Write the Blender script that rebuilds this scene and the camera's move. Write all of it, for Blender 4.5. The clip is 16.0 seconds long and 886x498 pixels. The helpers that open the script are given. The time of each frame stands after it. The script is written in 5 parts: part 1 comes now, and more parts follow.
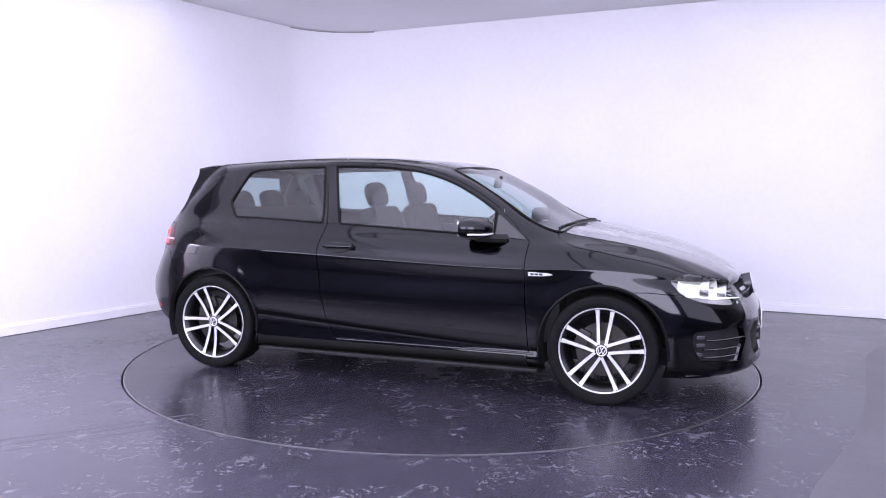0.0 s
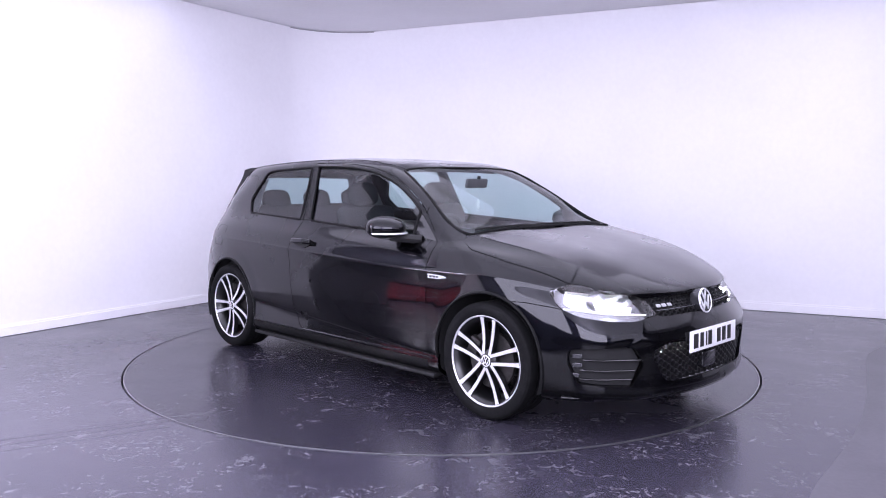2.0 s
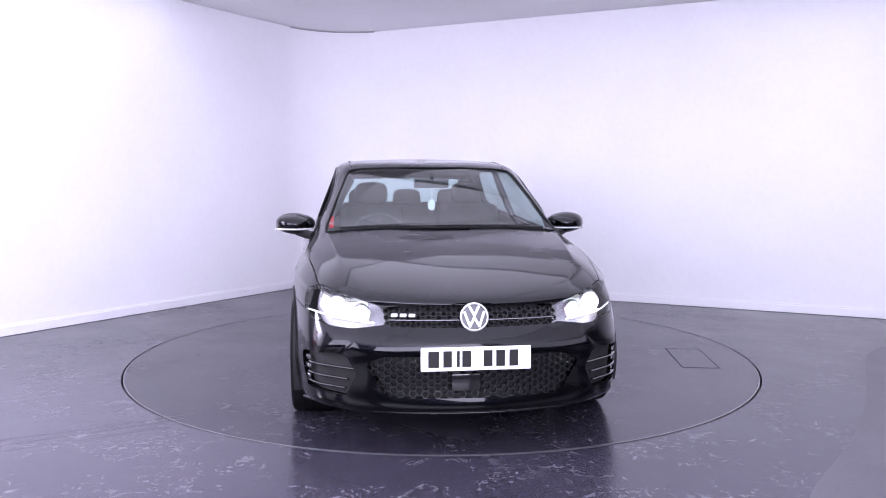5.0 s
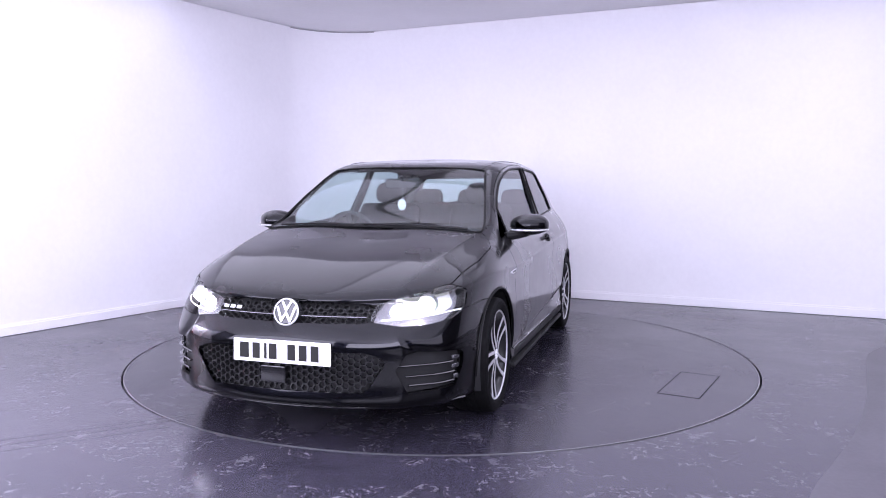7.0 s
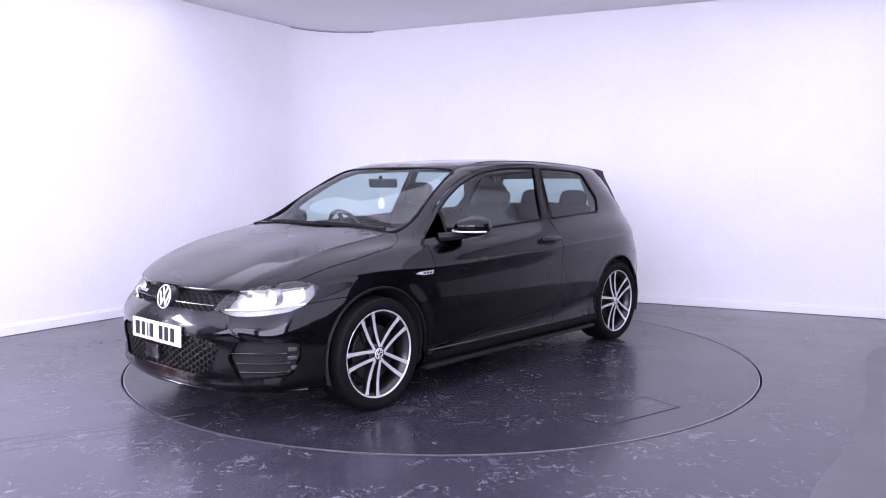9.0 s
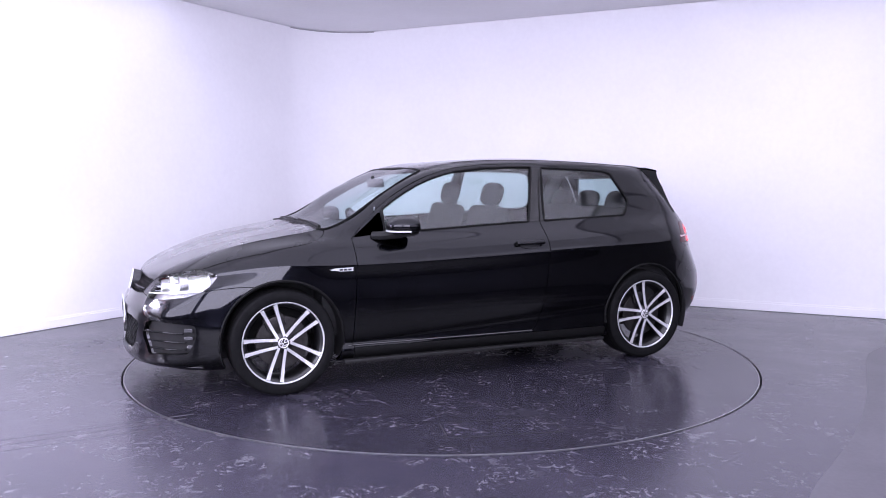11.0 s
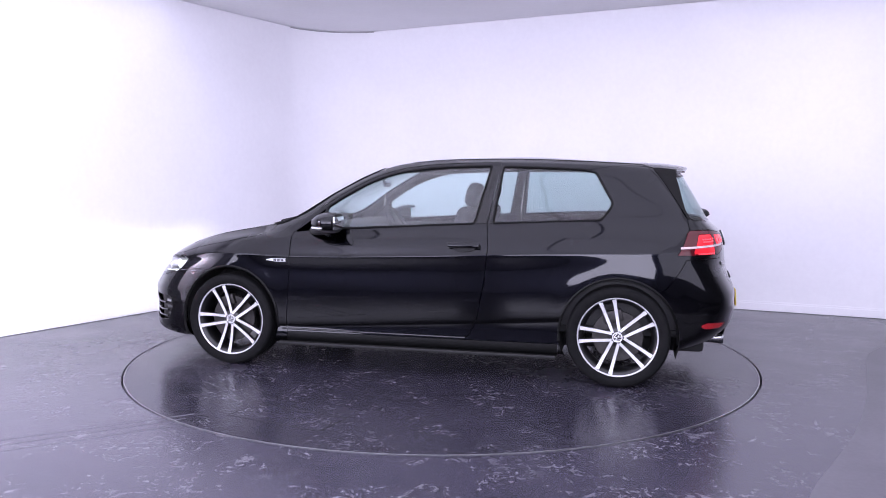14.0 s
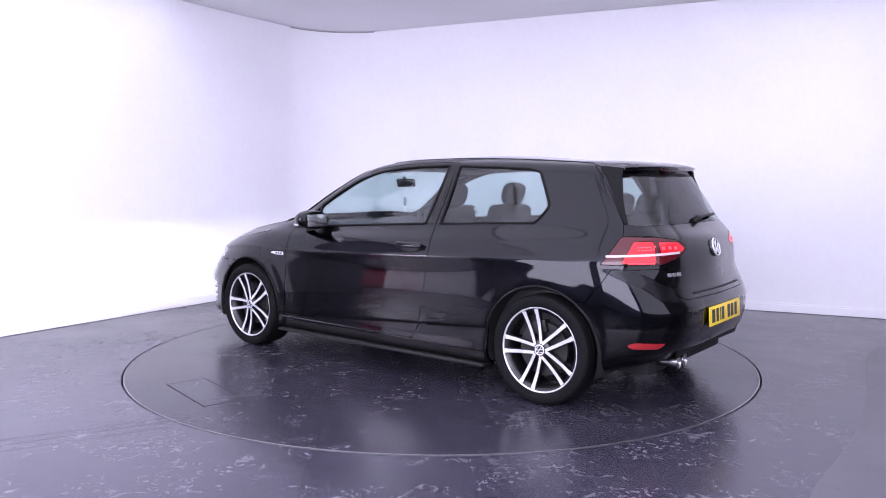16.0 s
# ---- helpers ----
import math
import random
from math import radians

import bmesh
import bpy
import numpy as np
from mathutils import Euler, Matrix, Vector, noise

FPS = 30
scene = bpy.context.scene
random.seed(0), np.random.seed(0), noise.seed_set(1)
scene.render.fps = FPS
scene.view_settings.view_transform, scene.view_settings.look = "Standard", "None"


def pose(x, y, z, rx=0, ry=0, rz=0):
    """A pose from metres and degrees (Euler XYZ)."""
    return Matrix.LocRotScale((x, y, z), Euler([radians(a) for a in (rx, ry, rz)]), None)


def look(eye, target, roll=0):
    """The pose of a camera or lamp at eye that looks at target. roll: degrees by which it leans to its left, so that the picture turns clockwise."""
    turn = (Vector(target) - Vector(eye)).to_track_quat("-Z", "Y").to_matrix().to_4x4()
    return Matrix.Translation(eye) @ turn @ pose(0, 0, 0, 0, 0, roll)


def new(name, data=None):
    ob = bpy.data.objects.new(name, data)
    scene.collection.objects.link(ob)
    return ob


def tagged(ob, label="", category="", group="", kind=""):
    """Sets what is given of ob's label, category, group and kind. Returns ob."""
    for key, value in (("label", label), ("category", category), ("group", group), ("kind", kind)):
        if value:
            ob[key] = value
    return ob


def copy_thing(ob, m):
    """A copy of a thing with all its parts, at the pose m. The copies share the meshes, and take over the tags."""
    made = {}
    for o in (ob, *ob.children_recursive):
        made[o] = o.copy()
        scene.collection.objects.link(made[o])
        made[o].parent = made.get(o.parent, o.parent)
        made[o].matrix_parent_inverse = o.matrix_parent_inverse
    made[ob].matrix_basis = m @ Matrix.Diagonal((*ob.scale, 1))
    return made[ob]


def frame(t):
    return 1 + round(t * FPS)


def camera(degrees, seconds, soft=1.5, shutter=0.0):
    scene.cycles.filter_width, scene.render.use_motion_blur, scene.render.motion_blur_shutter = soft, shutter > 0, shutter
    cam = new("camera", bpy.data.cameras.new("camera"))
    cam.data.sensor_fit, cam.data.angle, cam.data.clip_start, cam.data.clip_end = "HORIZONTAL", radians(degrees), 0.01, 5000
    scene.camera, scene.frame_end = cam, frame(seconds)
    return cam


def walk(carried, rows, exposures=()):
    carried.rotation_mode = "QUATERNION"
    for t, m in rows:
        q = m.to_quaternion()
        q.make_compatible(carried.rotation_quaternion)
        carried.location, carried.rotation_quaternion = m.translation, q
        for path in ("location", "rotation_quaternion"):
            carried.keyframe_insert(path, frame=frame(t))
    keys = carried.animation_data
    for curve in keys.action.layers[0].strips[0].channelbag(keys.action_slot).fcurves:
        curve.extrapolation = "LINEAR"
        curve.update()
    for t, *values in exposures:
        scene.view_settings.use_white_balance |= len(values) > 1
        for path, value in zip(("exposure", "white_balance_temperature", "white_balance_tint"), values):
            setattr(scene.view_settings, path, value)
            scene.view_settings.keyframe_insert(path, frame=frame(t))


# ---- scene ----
# ---------- camera: stands still on a tripod ----------
cam = camera(59.18, 16.0, soft=1.0)
EYE = Vector((0.0, -5.763, 1.2794))
STAND = Matrix.Translation(EYE) @ pose(0, 0, 0, 0, 0, -0.0808) @ pose(0, 0, 0, 90 - 5.003, 0, 0) @ pose(0, 0, 0, 0, 0, 0.1)
walk(cam, [(0.0, STAND), (16.0, STAND)], exposures=[(0.0, -0.01), (16.0, -0.01)])
HEADING_0, TURN_RATE = -20.222, -12.4026      # degrees, degrees a second
CAR_X, CAR_Y = 0.0201, -0.1369                # the car on the turntable
TABLE_R = 2.2187

# ---------- world and lights ----------
world = bpy.data.worlds.new("world")
world.use_nodes = True
world.node_tree.nodes["Background"].inputs[0].default_value = (0.03, 0.03, 0.035, 1)
world.node_tree.nodes["Background"].inputs[1].default_value = 1.0
scene.world = world

CORNER = Vector((-1.414, 4.05, 0))            # where the two white walls would meet
AX_L = Vector((-0.530, -0.848, 0))            # along the west wall, towards the camera's side
AX_R = Vector((0.905, -0.425, 0))             # along the north wall
CEIL = 3.06
LEN_L, LEN_R = 11.0, 10.5
WHITE_L, BAY_0, BAY_1, BAY_DEEP = 4.9, 5.9, 8.2, 5.0   # the white wall's end, and the opening to the next bay


def plan(a, b, z=0.0):
    return CORNER + AX_L * a + AX_R * b + Vector((0, 0, z))


def overhead_light(a, b, wide, deep, watts, colour=(0.905, 0.88, 1.14)):
    data = bpy.data.lights.new("unseen_overhead_light", "AREA")
    data.shape, data.size, data.size_y, data.energy, data.color = "RECTANGLE", wide, deep, watts, colour
    ob = new("unseen_overhead_light", data)
    spot = plan(a, b, CEIL - 0.035)
    ob.matrix_world = look(spot, spot - Vector((0, 0, 1)))
    ob.rotation_euler[2] = math.atan2(AX_R.y, AX_R.x)
    return ob


for a in (3.55, 5.85, 8.15):                  # a ceiling of luminous panels, up to the white corner
    for b in (1.4, 3.7, 6.0, 8.3):
        overhead_light(a, b, 2.26, 2.26, {1.4: 22, 8.3: 20}.get(b, 32))
# added dim fill near the corner, where the ceiling itself is plain
for b in (6.0, 8.3):
    overhead_light(1.35, b, 2.22, 2.0, 12)

# one more added fill, to soften the ceiling's edge mirrored in the bonnet
overhead_light(1.85, 3.7, 2.26, 0.95, 7)


def studio_lamp(a, b, z, aim, wide, tall, watts, colour=(0.905, 0.88, 1.14)):
    """A tall lamp behind or beside the camera, turned to the white corner."""
    data = bpy.data.lights.new("studio_lamp_light", "AREA")
    data.shape, data.size, data.size_y, data.energy, data.color = "RECTANGLE", wide, tall, watts, colour
    ob = new("studio_lamp_light", data)
    ob.matrix_world = look(plan(a, b, z), Vector(aim))


overhead_light((BAY_0 + BAY_1) / 2, -2.6, 1.8, 3.0, 1200)
studio_lamp(9.6, 2.3, 1.95, (-0.6, 3.6, 2.8), 4.2, 2.1, 245)
studio_lamp(9.6, 6.9, 1.95, (-1.6, 3.4, 2.8), 4.2, 2.1, 295)
studio_lamp(6.2, 9.6, 1.95, (-1.8, 3.0, 2.6), 4.2, 2.1, 72)

# ---------- materials ----------


def material(name, colour=(0.5, 0.5, 0.5), rough=0.5, metal=0.0, coat=0.0, coat_rough=0.03, glow=None, glow_strength=0.0,
             transmission=0.0, ior=1.5, alpha=1.0):
    m = bpy.data.materials.new(name)
    m.use_nodes = True
    b = m.node_tree.nodes["Principled BSDF"]
    b.inputs["Base Color"].default_value = (*colour, 1)
    b.inputs["Roughness"].default_value = rough
    b.inputs["Metallic"].default_value = metal
    b.inputs["Coat Weight"].default_value = coat
    b.inputs["Coat Roughness"].default_value = coat_rough
    b.inputs["Transmission Weight"].default_value = transmission
    b.inputs["IOR"].default_value = ior
    b.inputs["Alpha"].default_value = alpha
    if glow:
        b.inputs["Emission Color"].default_value = (*glow, 1)
        b.inputs["Emission Strength"].default_value = glow_strength
    return m


class Nodes:
    """Short hand for adding nodes to a material."""

    def __init__(self, m):
        self.tree = m.node_tree
        self.shader = m.node_tree.nodes["Principled BSDF"]

    def add(self, kind, **values):
        n = self.tree.nodes.new(kind)
        for key, value in values.items():
            n.inputs[key].default_value = value
        return n

    def link(self, a, b):
        self.tree.links.new(a, b)

    def coords(self):
        return self.tree.nodes.new("ShaderNodeTexCoord").outputs["Object"]

    def noise(self, scale, detail=3.0, rough=0.55, where=None):
        n = self.add("ShaderNodeTexNoise", Scale=scale, Detail=detail, Roughness=rough)
        self.link(where or self.coords(), n.inputs["Vector"])
        return n.outputs["Fac"]

    def ramp(self, value, lo, hi, a, b):
        n = self.tree.nodes.new("ShaderNodeMapRange")
        n.inputs["From Min"].default_value, n.inputs["From Max"].default_value = lo, hi
        n.inputs["To Min"].default_value, n.inputs["To Max"].default_value = a, b
        self.link(value, n.inputs["Value"])
        return n.outputs["Result"]

    def mix(self, fac, a, b):
        n = self.tree.nodes.new("ShaderNodeMix")
        n.data_type = "RGBA"
        for spot, value in ((6, a), (7, b)):
            if isinstance(value, tuple):
                n.inputs[spot].default_value = (*value, 1)
            else:
                self.link(value, n.inputs[spot])
        if isinstance(fac, float):
            n.inputs[0].default_value = fac
        else:
            self.link(fac, n.inputs[0])
        return n.outputs[2]

    def math(self, op, a, b):
        n = self.tree.nodes.new("ShaderNodeMath")
        n.operation = op
        for spot, value in ((0, a), (1, b)):
            if isinstance(value, (int, float)):
                n.inputs[spot].default_value = value
            else:
                self.link(value, n.inputs[spot])
        return n.outputs[0]

    def bump(self, height, strength, distance=0.01):
        n = self.add("ShaderNodeBump", Strength=strength, Distance=distance)
        self.link(height, n.inputs["Height"])
        self.link(n.outputs[0], self.shader.inputs["Normal"])


def grainy(name, colour, colour2, scale, rough, bump=0.1, rough2=None, **more):
    """A material with two-scale variation of colour and fine relief."""
    m = material(name, colour, rough, **more)
    n = Nodes(m)
    big, small = n.noise(scale), n.noise(scale * 14, 2)
    both = n.math("ADD", n.math("MULTIPLY", big, 0.6), n.math("MULTIPLY", small, 0.4))
    n.link(n.mix(n.ramp(both, 0.35, 0.65, 0, 1), colour, colour2), n.shader.inputs["Base Color"])
    if rough2 is not None:
        n.link(n.ramp(big, 0.35, 0.65, rough, rough2), n.shader.inputs["Roughness"])
    if bump:
        n.bump(small, bump, 0.003)
    return m


def floor_material(name, worn):
    """Dark purple-grey resin floor with flecks, scuffs and glossy smears. worn: how much of the pale scuffing shows."""
    m = material(name, (0.03, 0.028, 0.038), 0.2)
    n = Nodes(m)
    c = n.coords()
    cloud = n.noise(0.9, 4, 0.6, c)
    fleck = n.noise(330, 1, 0.5, c)
    tiny = n.noise(170, 2, 0.6, c)

    def smear(scale, twist, lo, hi, field_scale, f0, f1):
        x = n.add("ShaderNodeTexNoise", Scale=scale, Detail=7.0, Roughness=0.66, Distortion=twist)
        n.link(c, x.inputs["Vector"])
        return n.math("MULTIPLY", n.ramp(x.outputs["Fac"], lo, hi, 0, 1), n.ramp(n.noise(field_scale, 3, 0.6, c), f0, f1, 0, 1))

    scuff = n.math("MAXIMUM", smear(6.5, 1.3, 0.585, 0.66, 1.9, 0.46, 0.62), smear(15.0, 2.0, 0.56, 0.63, 3.1, 0.48, 0.60))
    scuff = n.math("MULTIPLY", n.math("MULTIPLY", scuff, n.ramp(tiny, 0.35, 0.6, 0.35, 1.0)), worn)
    base = n.mix(n.ramp(cloud, 0.35, 0.65, 0, 1), (0.010, 0.0092, 0.0135), (0.019, 0.0175, 0.024))
    base = n.mix(n.ramp(tiny, 0.5, 0.72, 0, 0.5), base, (0.055, 0.051, 0.068))
    base = n.mix(n.ramp(fleck, 0.65 - 0.06 * worn, 0.71 - 0.05 * worn, 0, 0.9), base, (0.19, 0.175, 0.27))
    if worn > 0.5:                            # the west wall's pale reflection at the left, put into the floor's colour
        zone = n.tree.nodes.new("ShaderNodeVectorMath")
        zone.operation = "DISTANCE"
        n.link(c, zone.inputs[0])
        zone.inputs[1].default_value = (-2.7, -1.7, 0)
        wall_sheen = n.math("MULTIPLY", n.ramp(zone.outputs["Value"], 0.6, 2.9, 1, 0), n.ramp(cloud, 0.3, 0.6, 0.45, 1.0))
        base = n.mix(wall_sheen, base, (0.068, 0.064, 0.082))
    base = n.mix(scuff, base, (0.17, 0.166, 0.183))
    n.link(base, n.shader.inputs["Base Color"])
    rough = n.math("ADD", n.ramp(cloud, 0.3, 0.7, 0.18, 0.30), n.math("MULTIPLY", scuff, 0.25))
    n.link(rough, n.shader.inputs["Roughness"])
    n.shader.inputs["Specular IOR Level"].default_value = 0.5 if worn > 0.5 else 0.42
    relief = n.math("ADD", n.math("MULTIPLY", n.noise(60, 2, 0.5, c), 0.6), n.math("MULTIPLY", n.noise(7, 3, 0.5, c), 1.2))
    n.bump(relief, 0.13, 0.006)
    return m


M_WALL = grainy("white_wall_paint", (0.80, 0.79, 0.82), (0.84, 0.83, 0.86), 1.5, 0.75, 0.03)
M_CEIL = grainy("white_ceiling_paint", (0.82, 0.81, 0.83), (0.86, 0.85, 0.87), 1.5, 0.8, 0.03)
M_SKIRT = grainy("white_gloss_trim", (0.80, 0.79, 0.82), (0.84, 0.83, 0.86), 4, 0.45, 0.02)
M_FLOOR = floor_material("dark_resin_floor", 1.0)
M_TABLE = floor_material("dark_resin_turntable", 0.45)
M_PATCH = grainy("worn_resin", (0.050, 0.047, 0.058), (0.075, 0.071, 0.085), 3, 0.38, 0.06)
M_JOINT = material("grey_joint", (0.35, 0.34, 0.36), 0.8)
M_DARKWALL = grainy("grey_hall_wall", (0.09, 0.087, 0.10), (0.12, 0.116, 0.13), 2, 0.8, 0.05)
M_BAYWALL = grainy("pale_grey_wall", (0.66, 0.65, 0.66), (0.72, 0.71, 0.72), 2, 0.8, 0.05)
M_GAP = material("black_gap", (0.006, 0.006, 0.007), 0.8)
M_STEEL = grainy("worn_steel_edge", (0.30, 0.29, 0.31), (0.42, 0.41, 0.43), 6, 0.35, 0.03, metal=0.9)


def paint_material():
    """Deep black pearl paint under clear coat, with fine flakes and faint dust."""
    m = material("black_pearl_paint", (0.004, 0.004, 0.005), 0.4, 1.0, 0.9, 0.04)
    n = Nodes(m)
    n.shader.inputs["Specular IOR Level"].default_value = 0.0
    n.shader.inputs["Coat IOR"].default_value = 1.40
    flake = n.noise(1400, 0, 0.5)
    dust = n.noise(2.5, 3)
    n.link(n.mix(n.ramp(flake, 0.45, 0.75, 0, 1), (0.0012, 0.0013, 0.0020), (0.0085, 0.0088, 0.0140)), n.shader.inputs["Base Color"])
    n.link(n.ramp(dust, 0.3, 0.7, 0.25, 0.32), n.shader.inputs["Roughness"])
    return m


M_PAINT = paint_material()
M_BLACKGLOSS = material("gloss_black_trim", (0.008, 0.008, 0.009), 0.12, 0, 0.6)
M_PLASTIC = grainy("black_plastic", (0.007, 0.007, 0.0075), (0.012, 0.012, 0.0125), 60, 0.5, 0.15)
M_RUBBER = grainy("tyre_rubber", (0.004, 0.004, 0.0045), (0.008, 0.008, 0.0085), 30, 0.7, 0.2)
M_RUBBER.node_tree.nodes["Principled BSDF"].inputs["Specular IOR Level"].default_value = 0.08
M_PLASTIC.node_tree.nodes["Principled BSDF"].inputs["Specular IOR Level"].default_value = 0.25
M_SEAL = material("rubber_seal", (0.004, 0.004, 0.0042), 0.4)
M_SEAL.node_tree.nodes["Principled BSDF"].inputs["Specular IOR Level"].default_value = 0.12
M_PIPE = material("dark_chrome", (0.22, 0.22, 0.23), 0.25, 1.0)
M_SATIN = material("satin_chrome", (0.55, 0.55, 0.57), 0.3, 1.0)
M_ALLOY = grainy("machined_alloy", (0.52, 0.52, 0.54), (0.62, 0.62, 0.64), 40, 0.38, 0.02, metal=0.35)
M_ALLOYBLACK = material("black_alloy_lacquer", (0.004, 0.004, 0.0045), 0.35, 0, 0.2)
M_DISC = grainy("brake_steel", (0.03, 0.028, 0.028), (0.06, 0.057, 0.057), 20, 0.5, 0.05, metal=0.9)
M_CABIN = grainy("dark_cabin_plastic", (0.014, 0.014, 0.016), (0.022, 0.022, 0.024), 30, 0.6, 0.1)
M_SEAT = grainy("dark_seat_cloth", (0.008, 0.008, 0.0095), (0.016, 0.016, 0.0185), 90, 0.9, 0.2)
M_SEAT.node_tree.nodes["Principled BSDF"].inputs["Specular IOR Level"].default_value = 0.15
M_LINING = grainy("grey_headlining", (0.10, 0.10, 0.105), (0.13, 0.13, 0.135), 50, 0.95, 0.1)
M_WHITE = material("white_plastic", (0.8, 0.8, 0.8), 0.4)
M_PLATE_W = material("white_reflective_plate", (0.82, 0.82, 0.84), 0.35)
M_PLATE_Y = material("yellow_reflective_plate", (0.80, 0.58, 0.03), 0.35)
M_INK = material("black_characters", (0.01, 0.01, 0.01), 0.4)
M_LED = material("white_running_light", (0.9, 0.9, 0.9), 0.3, glow=(0.90, 0.93, 1.0), glow_strength=0.85)
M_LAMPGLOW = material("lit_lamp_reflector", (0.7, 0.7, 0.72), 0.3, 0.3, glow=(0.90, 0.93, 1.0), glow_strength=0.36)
M_BEAM = material("white_headlamp_projector", (0.9, 0.9, 0.9), 0.3, glow=(0.90, 0.93, 1.0), glow_strength=5200.0)
M_REDLENS = material("dark_red_lens", (0.060, 0.003, 0.006), 0.12, 0, 0.0)
M_REDLED = material("lit_red_light", (0.6, 0.02, 0.03), 0.3, glow=(1.0, 0.06, 0.09), glow_strength=1.6)
M_REDGLOW = material("glowing_red_lens", (0.22, 0.004, 0.008), 0.15, 0, 0.0, glow=(1.0, 0.03, 0.06), glow_strength=0.75)
M_TAILWHITE = material("pale_lamp_strip", (0.55, 0.42, 0.44), 0.2)
M_LAMPBOX = material("grey_lamp_bowl", (0.30, 0.30, 0.32), 0.4, 0.3)
M_GRILLE = material("gloss_black_grille", (0.008, 0.008, 0.009), 0.35, 0, 0.0)
M_EMBLEM = material("bright_emblem_metal", (0.72, 0.72, 0.74), 0.3, 0.35)
M_REDPAINT = grainy("red_steel_paint", (0.42, 0.02, 0.025), (0.50, 0.03, 0.03), 3, 0.35, 0.02)
M_FOG = material("clear_fog_segment", (0.07, 0.07, 0.075), 0.15, 0.4, 0.8)
M_BADGEBACK = material("dark_emblem_field", (0.05, 0.05, 0.055), 0.2, 0.5)
M_INDICATOR = material("pale_indicator_lens", (0.55, 0.55, 0.56), 0.2, 0, 0.6)
M_MIRROR = material("mirror_silver", (0.85, 0.85, 0.86), 0.02, 1.0)
M_REFLECTOR = material("red_reflector", (0.30, 0.012, 0.015), 0.15, 0, 0.8)

# ---------- small builders ----------


def finish(bm, smooth=40):
    bmesh.ops.recalc_face_normals(bm, faces=bm.faces)
    for f in bm.faces:
        f.smooth = True
    for e in bm.edges:
        if len(e.link_faces) == 2 and e.calc_face_angle(0) > radians(smooth):
            e.smooth = False


def part(name, bm, mat, parent=None, label="", smooth=40, keep=False):
    """One bmesh as one mesh object, under a thing or a part where one is given."""
    if not keep:
        finish(bm, smooth)
    data = bpy.data.meshes.new(name)
    bm.to_mesh(data)
    bm.free()
    data.materials.append(mat)
    ob = new(name, data)
    if parent:
        ob.parent = parent
    if label:
        ob["label"] = label
    return ob


def thing(name, label, category, at=None, group="", kind=""):
    ob = new(name)
    if at:
        ob.matrix_basis = at
    return tagged(ob, label, category, group, kind)


def box(bm, lo, hi, bevel=0.0, m=None, seg=2):
    """A box from corner lo to corner hi, with rounded edges."""
    lo, hi = Vector(lo), Vector(hi)
    made = bmesh.ops.create_cube(bm, size=1.0)
    size = hi - lo
    bmesh.ops.transform(bm, matrix=Matrix.Translation((lo + hi) / 2) @ Matrix.Diagonal((*size, 1)), verts=made["verts"])
    verts = made["verts"]
    if bevel:
        edges = list({e for v in verts for e in v.link_edges})
        out = bmesh.ops.bevel(bm, geom=edges, offset=bevel, segments=seg, affect="EDGES", profile=0.6)
        verts = list({v for f in out["faces"] for v in f.verts} | {v for v in verts if v.is_valid})
    if m:
        bmesh.ops.transform(bm, matrix=m, verts=verts)
    return verts


def spin(bm, profile, steps=64, m=None, axis="y"):
    """A turned shape. profile: (radius, along) pairs; closed round the axis."""
    rings = []
    for r, a in profile:
        ring = []
        for i in range(steps):
            w = 2 * math.pi * i / steps
            p = Vector((r * math.cos(w), a, r * math.sin(w))) if axis == "y" else Vector((r * math.cos(w), r * math.sin(w), a))
            ring.append(bm.verts.new(m @ p if m else p))
        rings.append(ring)
    for p, q in zip(rings, rings[1:]):
        for i in range(steps):
            j = (i + 1) % steps
            bm.faces.new((p[i], p[j], q[j], q[i]))
    return rings


def sweep(bm, path, radius, sides=8, closed=False, squash=1.0):
    """A tube along a path of points."""
    path = [Vector(p) for p in path]
    rings, n = [], len(path)
    for i, p in enumerate(path):
        a, b = path[(i - 1) % n if closed else max(i - 1, 0)], path[(i + 1) % n if closed else min(i + 1, n - 1)]
        d = (b - a).normalized()
        side = d.cross(Vector((0, 0, 1)))
        side = side.normalized() if side.length > 1e-4 else Vector((0, 1, 0))
        up = side.cross(d)
        rings.append([bm.verts.new(p + (side * math.cos(2 * math.pi * k / sides) + up * math.sin(2 * math.pi * k / sides) * squash) * radius)
                      for k in range(sides)])
    pairs = list(zip(rings, rings[1:])) + ([(rings[-1], rings[0])] if closed else [])
    for p, q in pairs:
        for k in range(sides):
            j = (k + 1) % sides
            bm.faces.new((p[k], p[j], q[j], q[k]))
    if not closed:
        bm.faces.new(rings[0][::-1])
        bm.faces.new(rings[-1])


def prism(bm, outline, thick, m=None):
    """A flat outline (x, y pairs) with a thickness along z."""
    lo = [bm.verts.new((x, y, 0)) for x, y in outline]
    hi = [bm.verts.new((x, y, thick)) for x, y in outline]
    n = len(lo)
    faces = [bm.faces.new(lo[::-1]), bm.faces.new(hi)]
    for i in range(n):
        j = (i + 1) % n
        faces.append(bm.faces.new((lo[i], lo[j], hi[j], hi[i])))
    if m:
        bmesh.ops.transform(bm, matrix=m, verts=lo + hi)
    return lo + hi


# ---------- the room ----------


def rounded_wall_path(offset=0.0, radius=0.75, steps=14):
    """Inner face of the two white walls with their rounded corner, moved into the room by offset."""
    r = radius - offset
    c = plan(radius, radius)
    pts = [plan(WHITE_L, offset)]
    for i in range(steps + 1):
        w = math.pi / 2 * i / steps
        pts.append(c - AX_R * r * math.cos(w) - AX_L * r * math.sin(w))
    pts.append(plan(offset, LEN_R))
    return pts


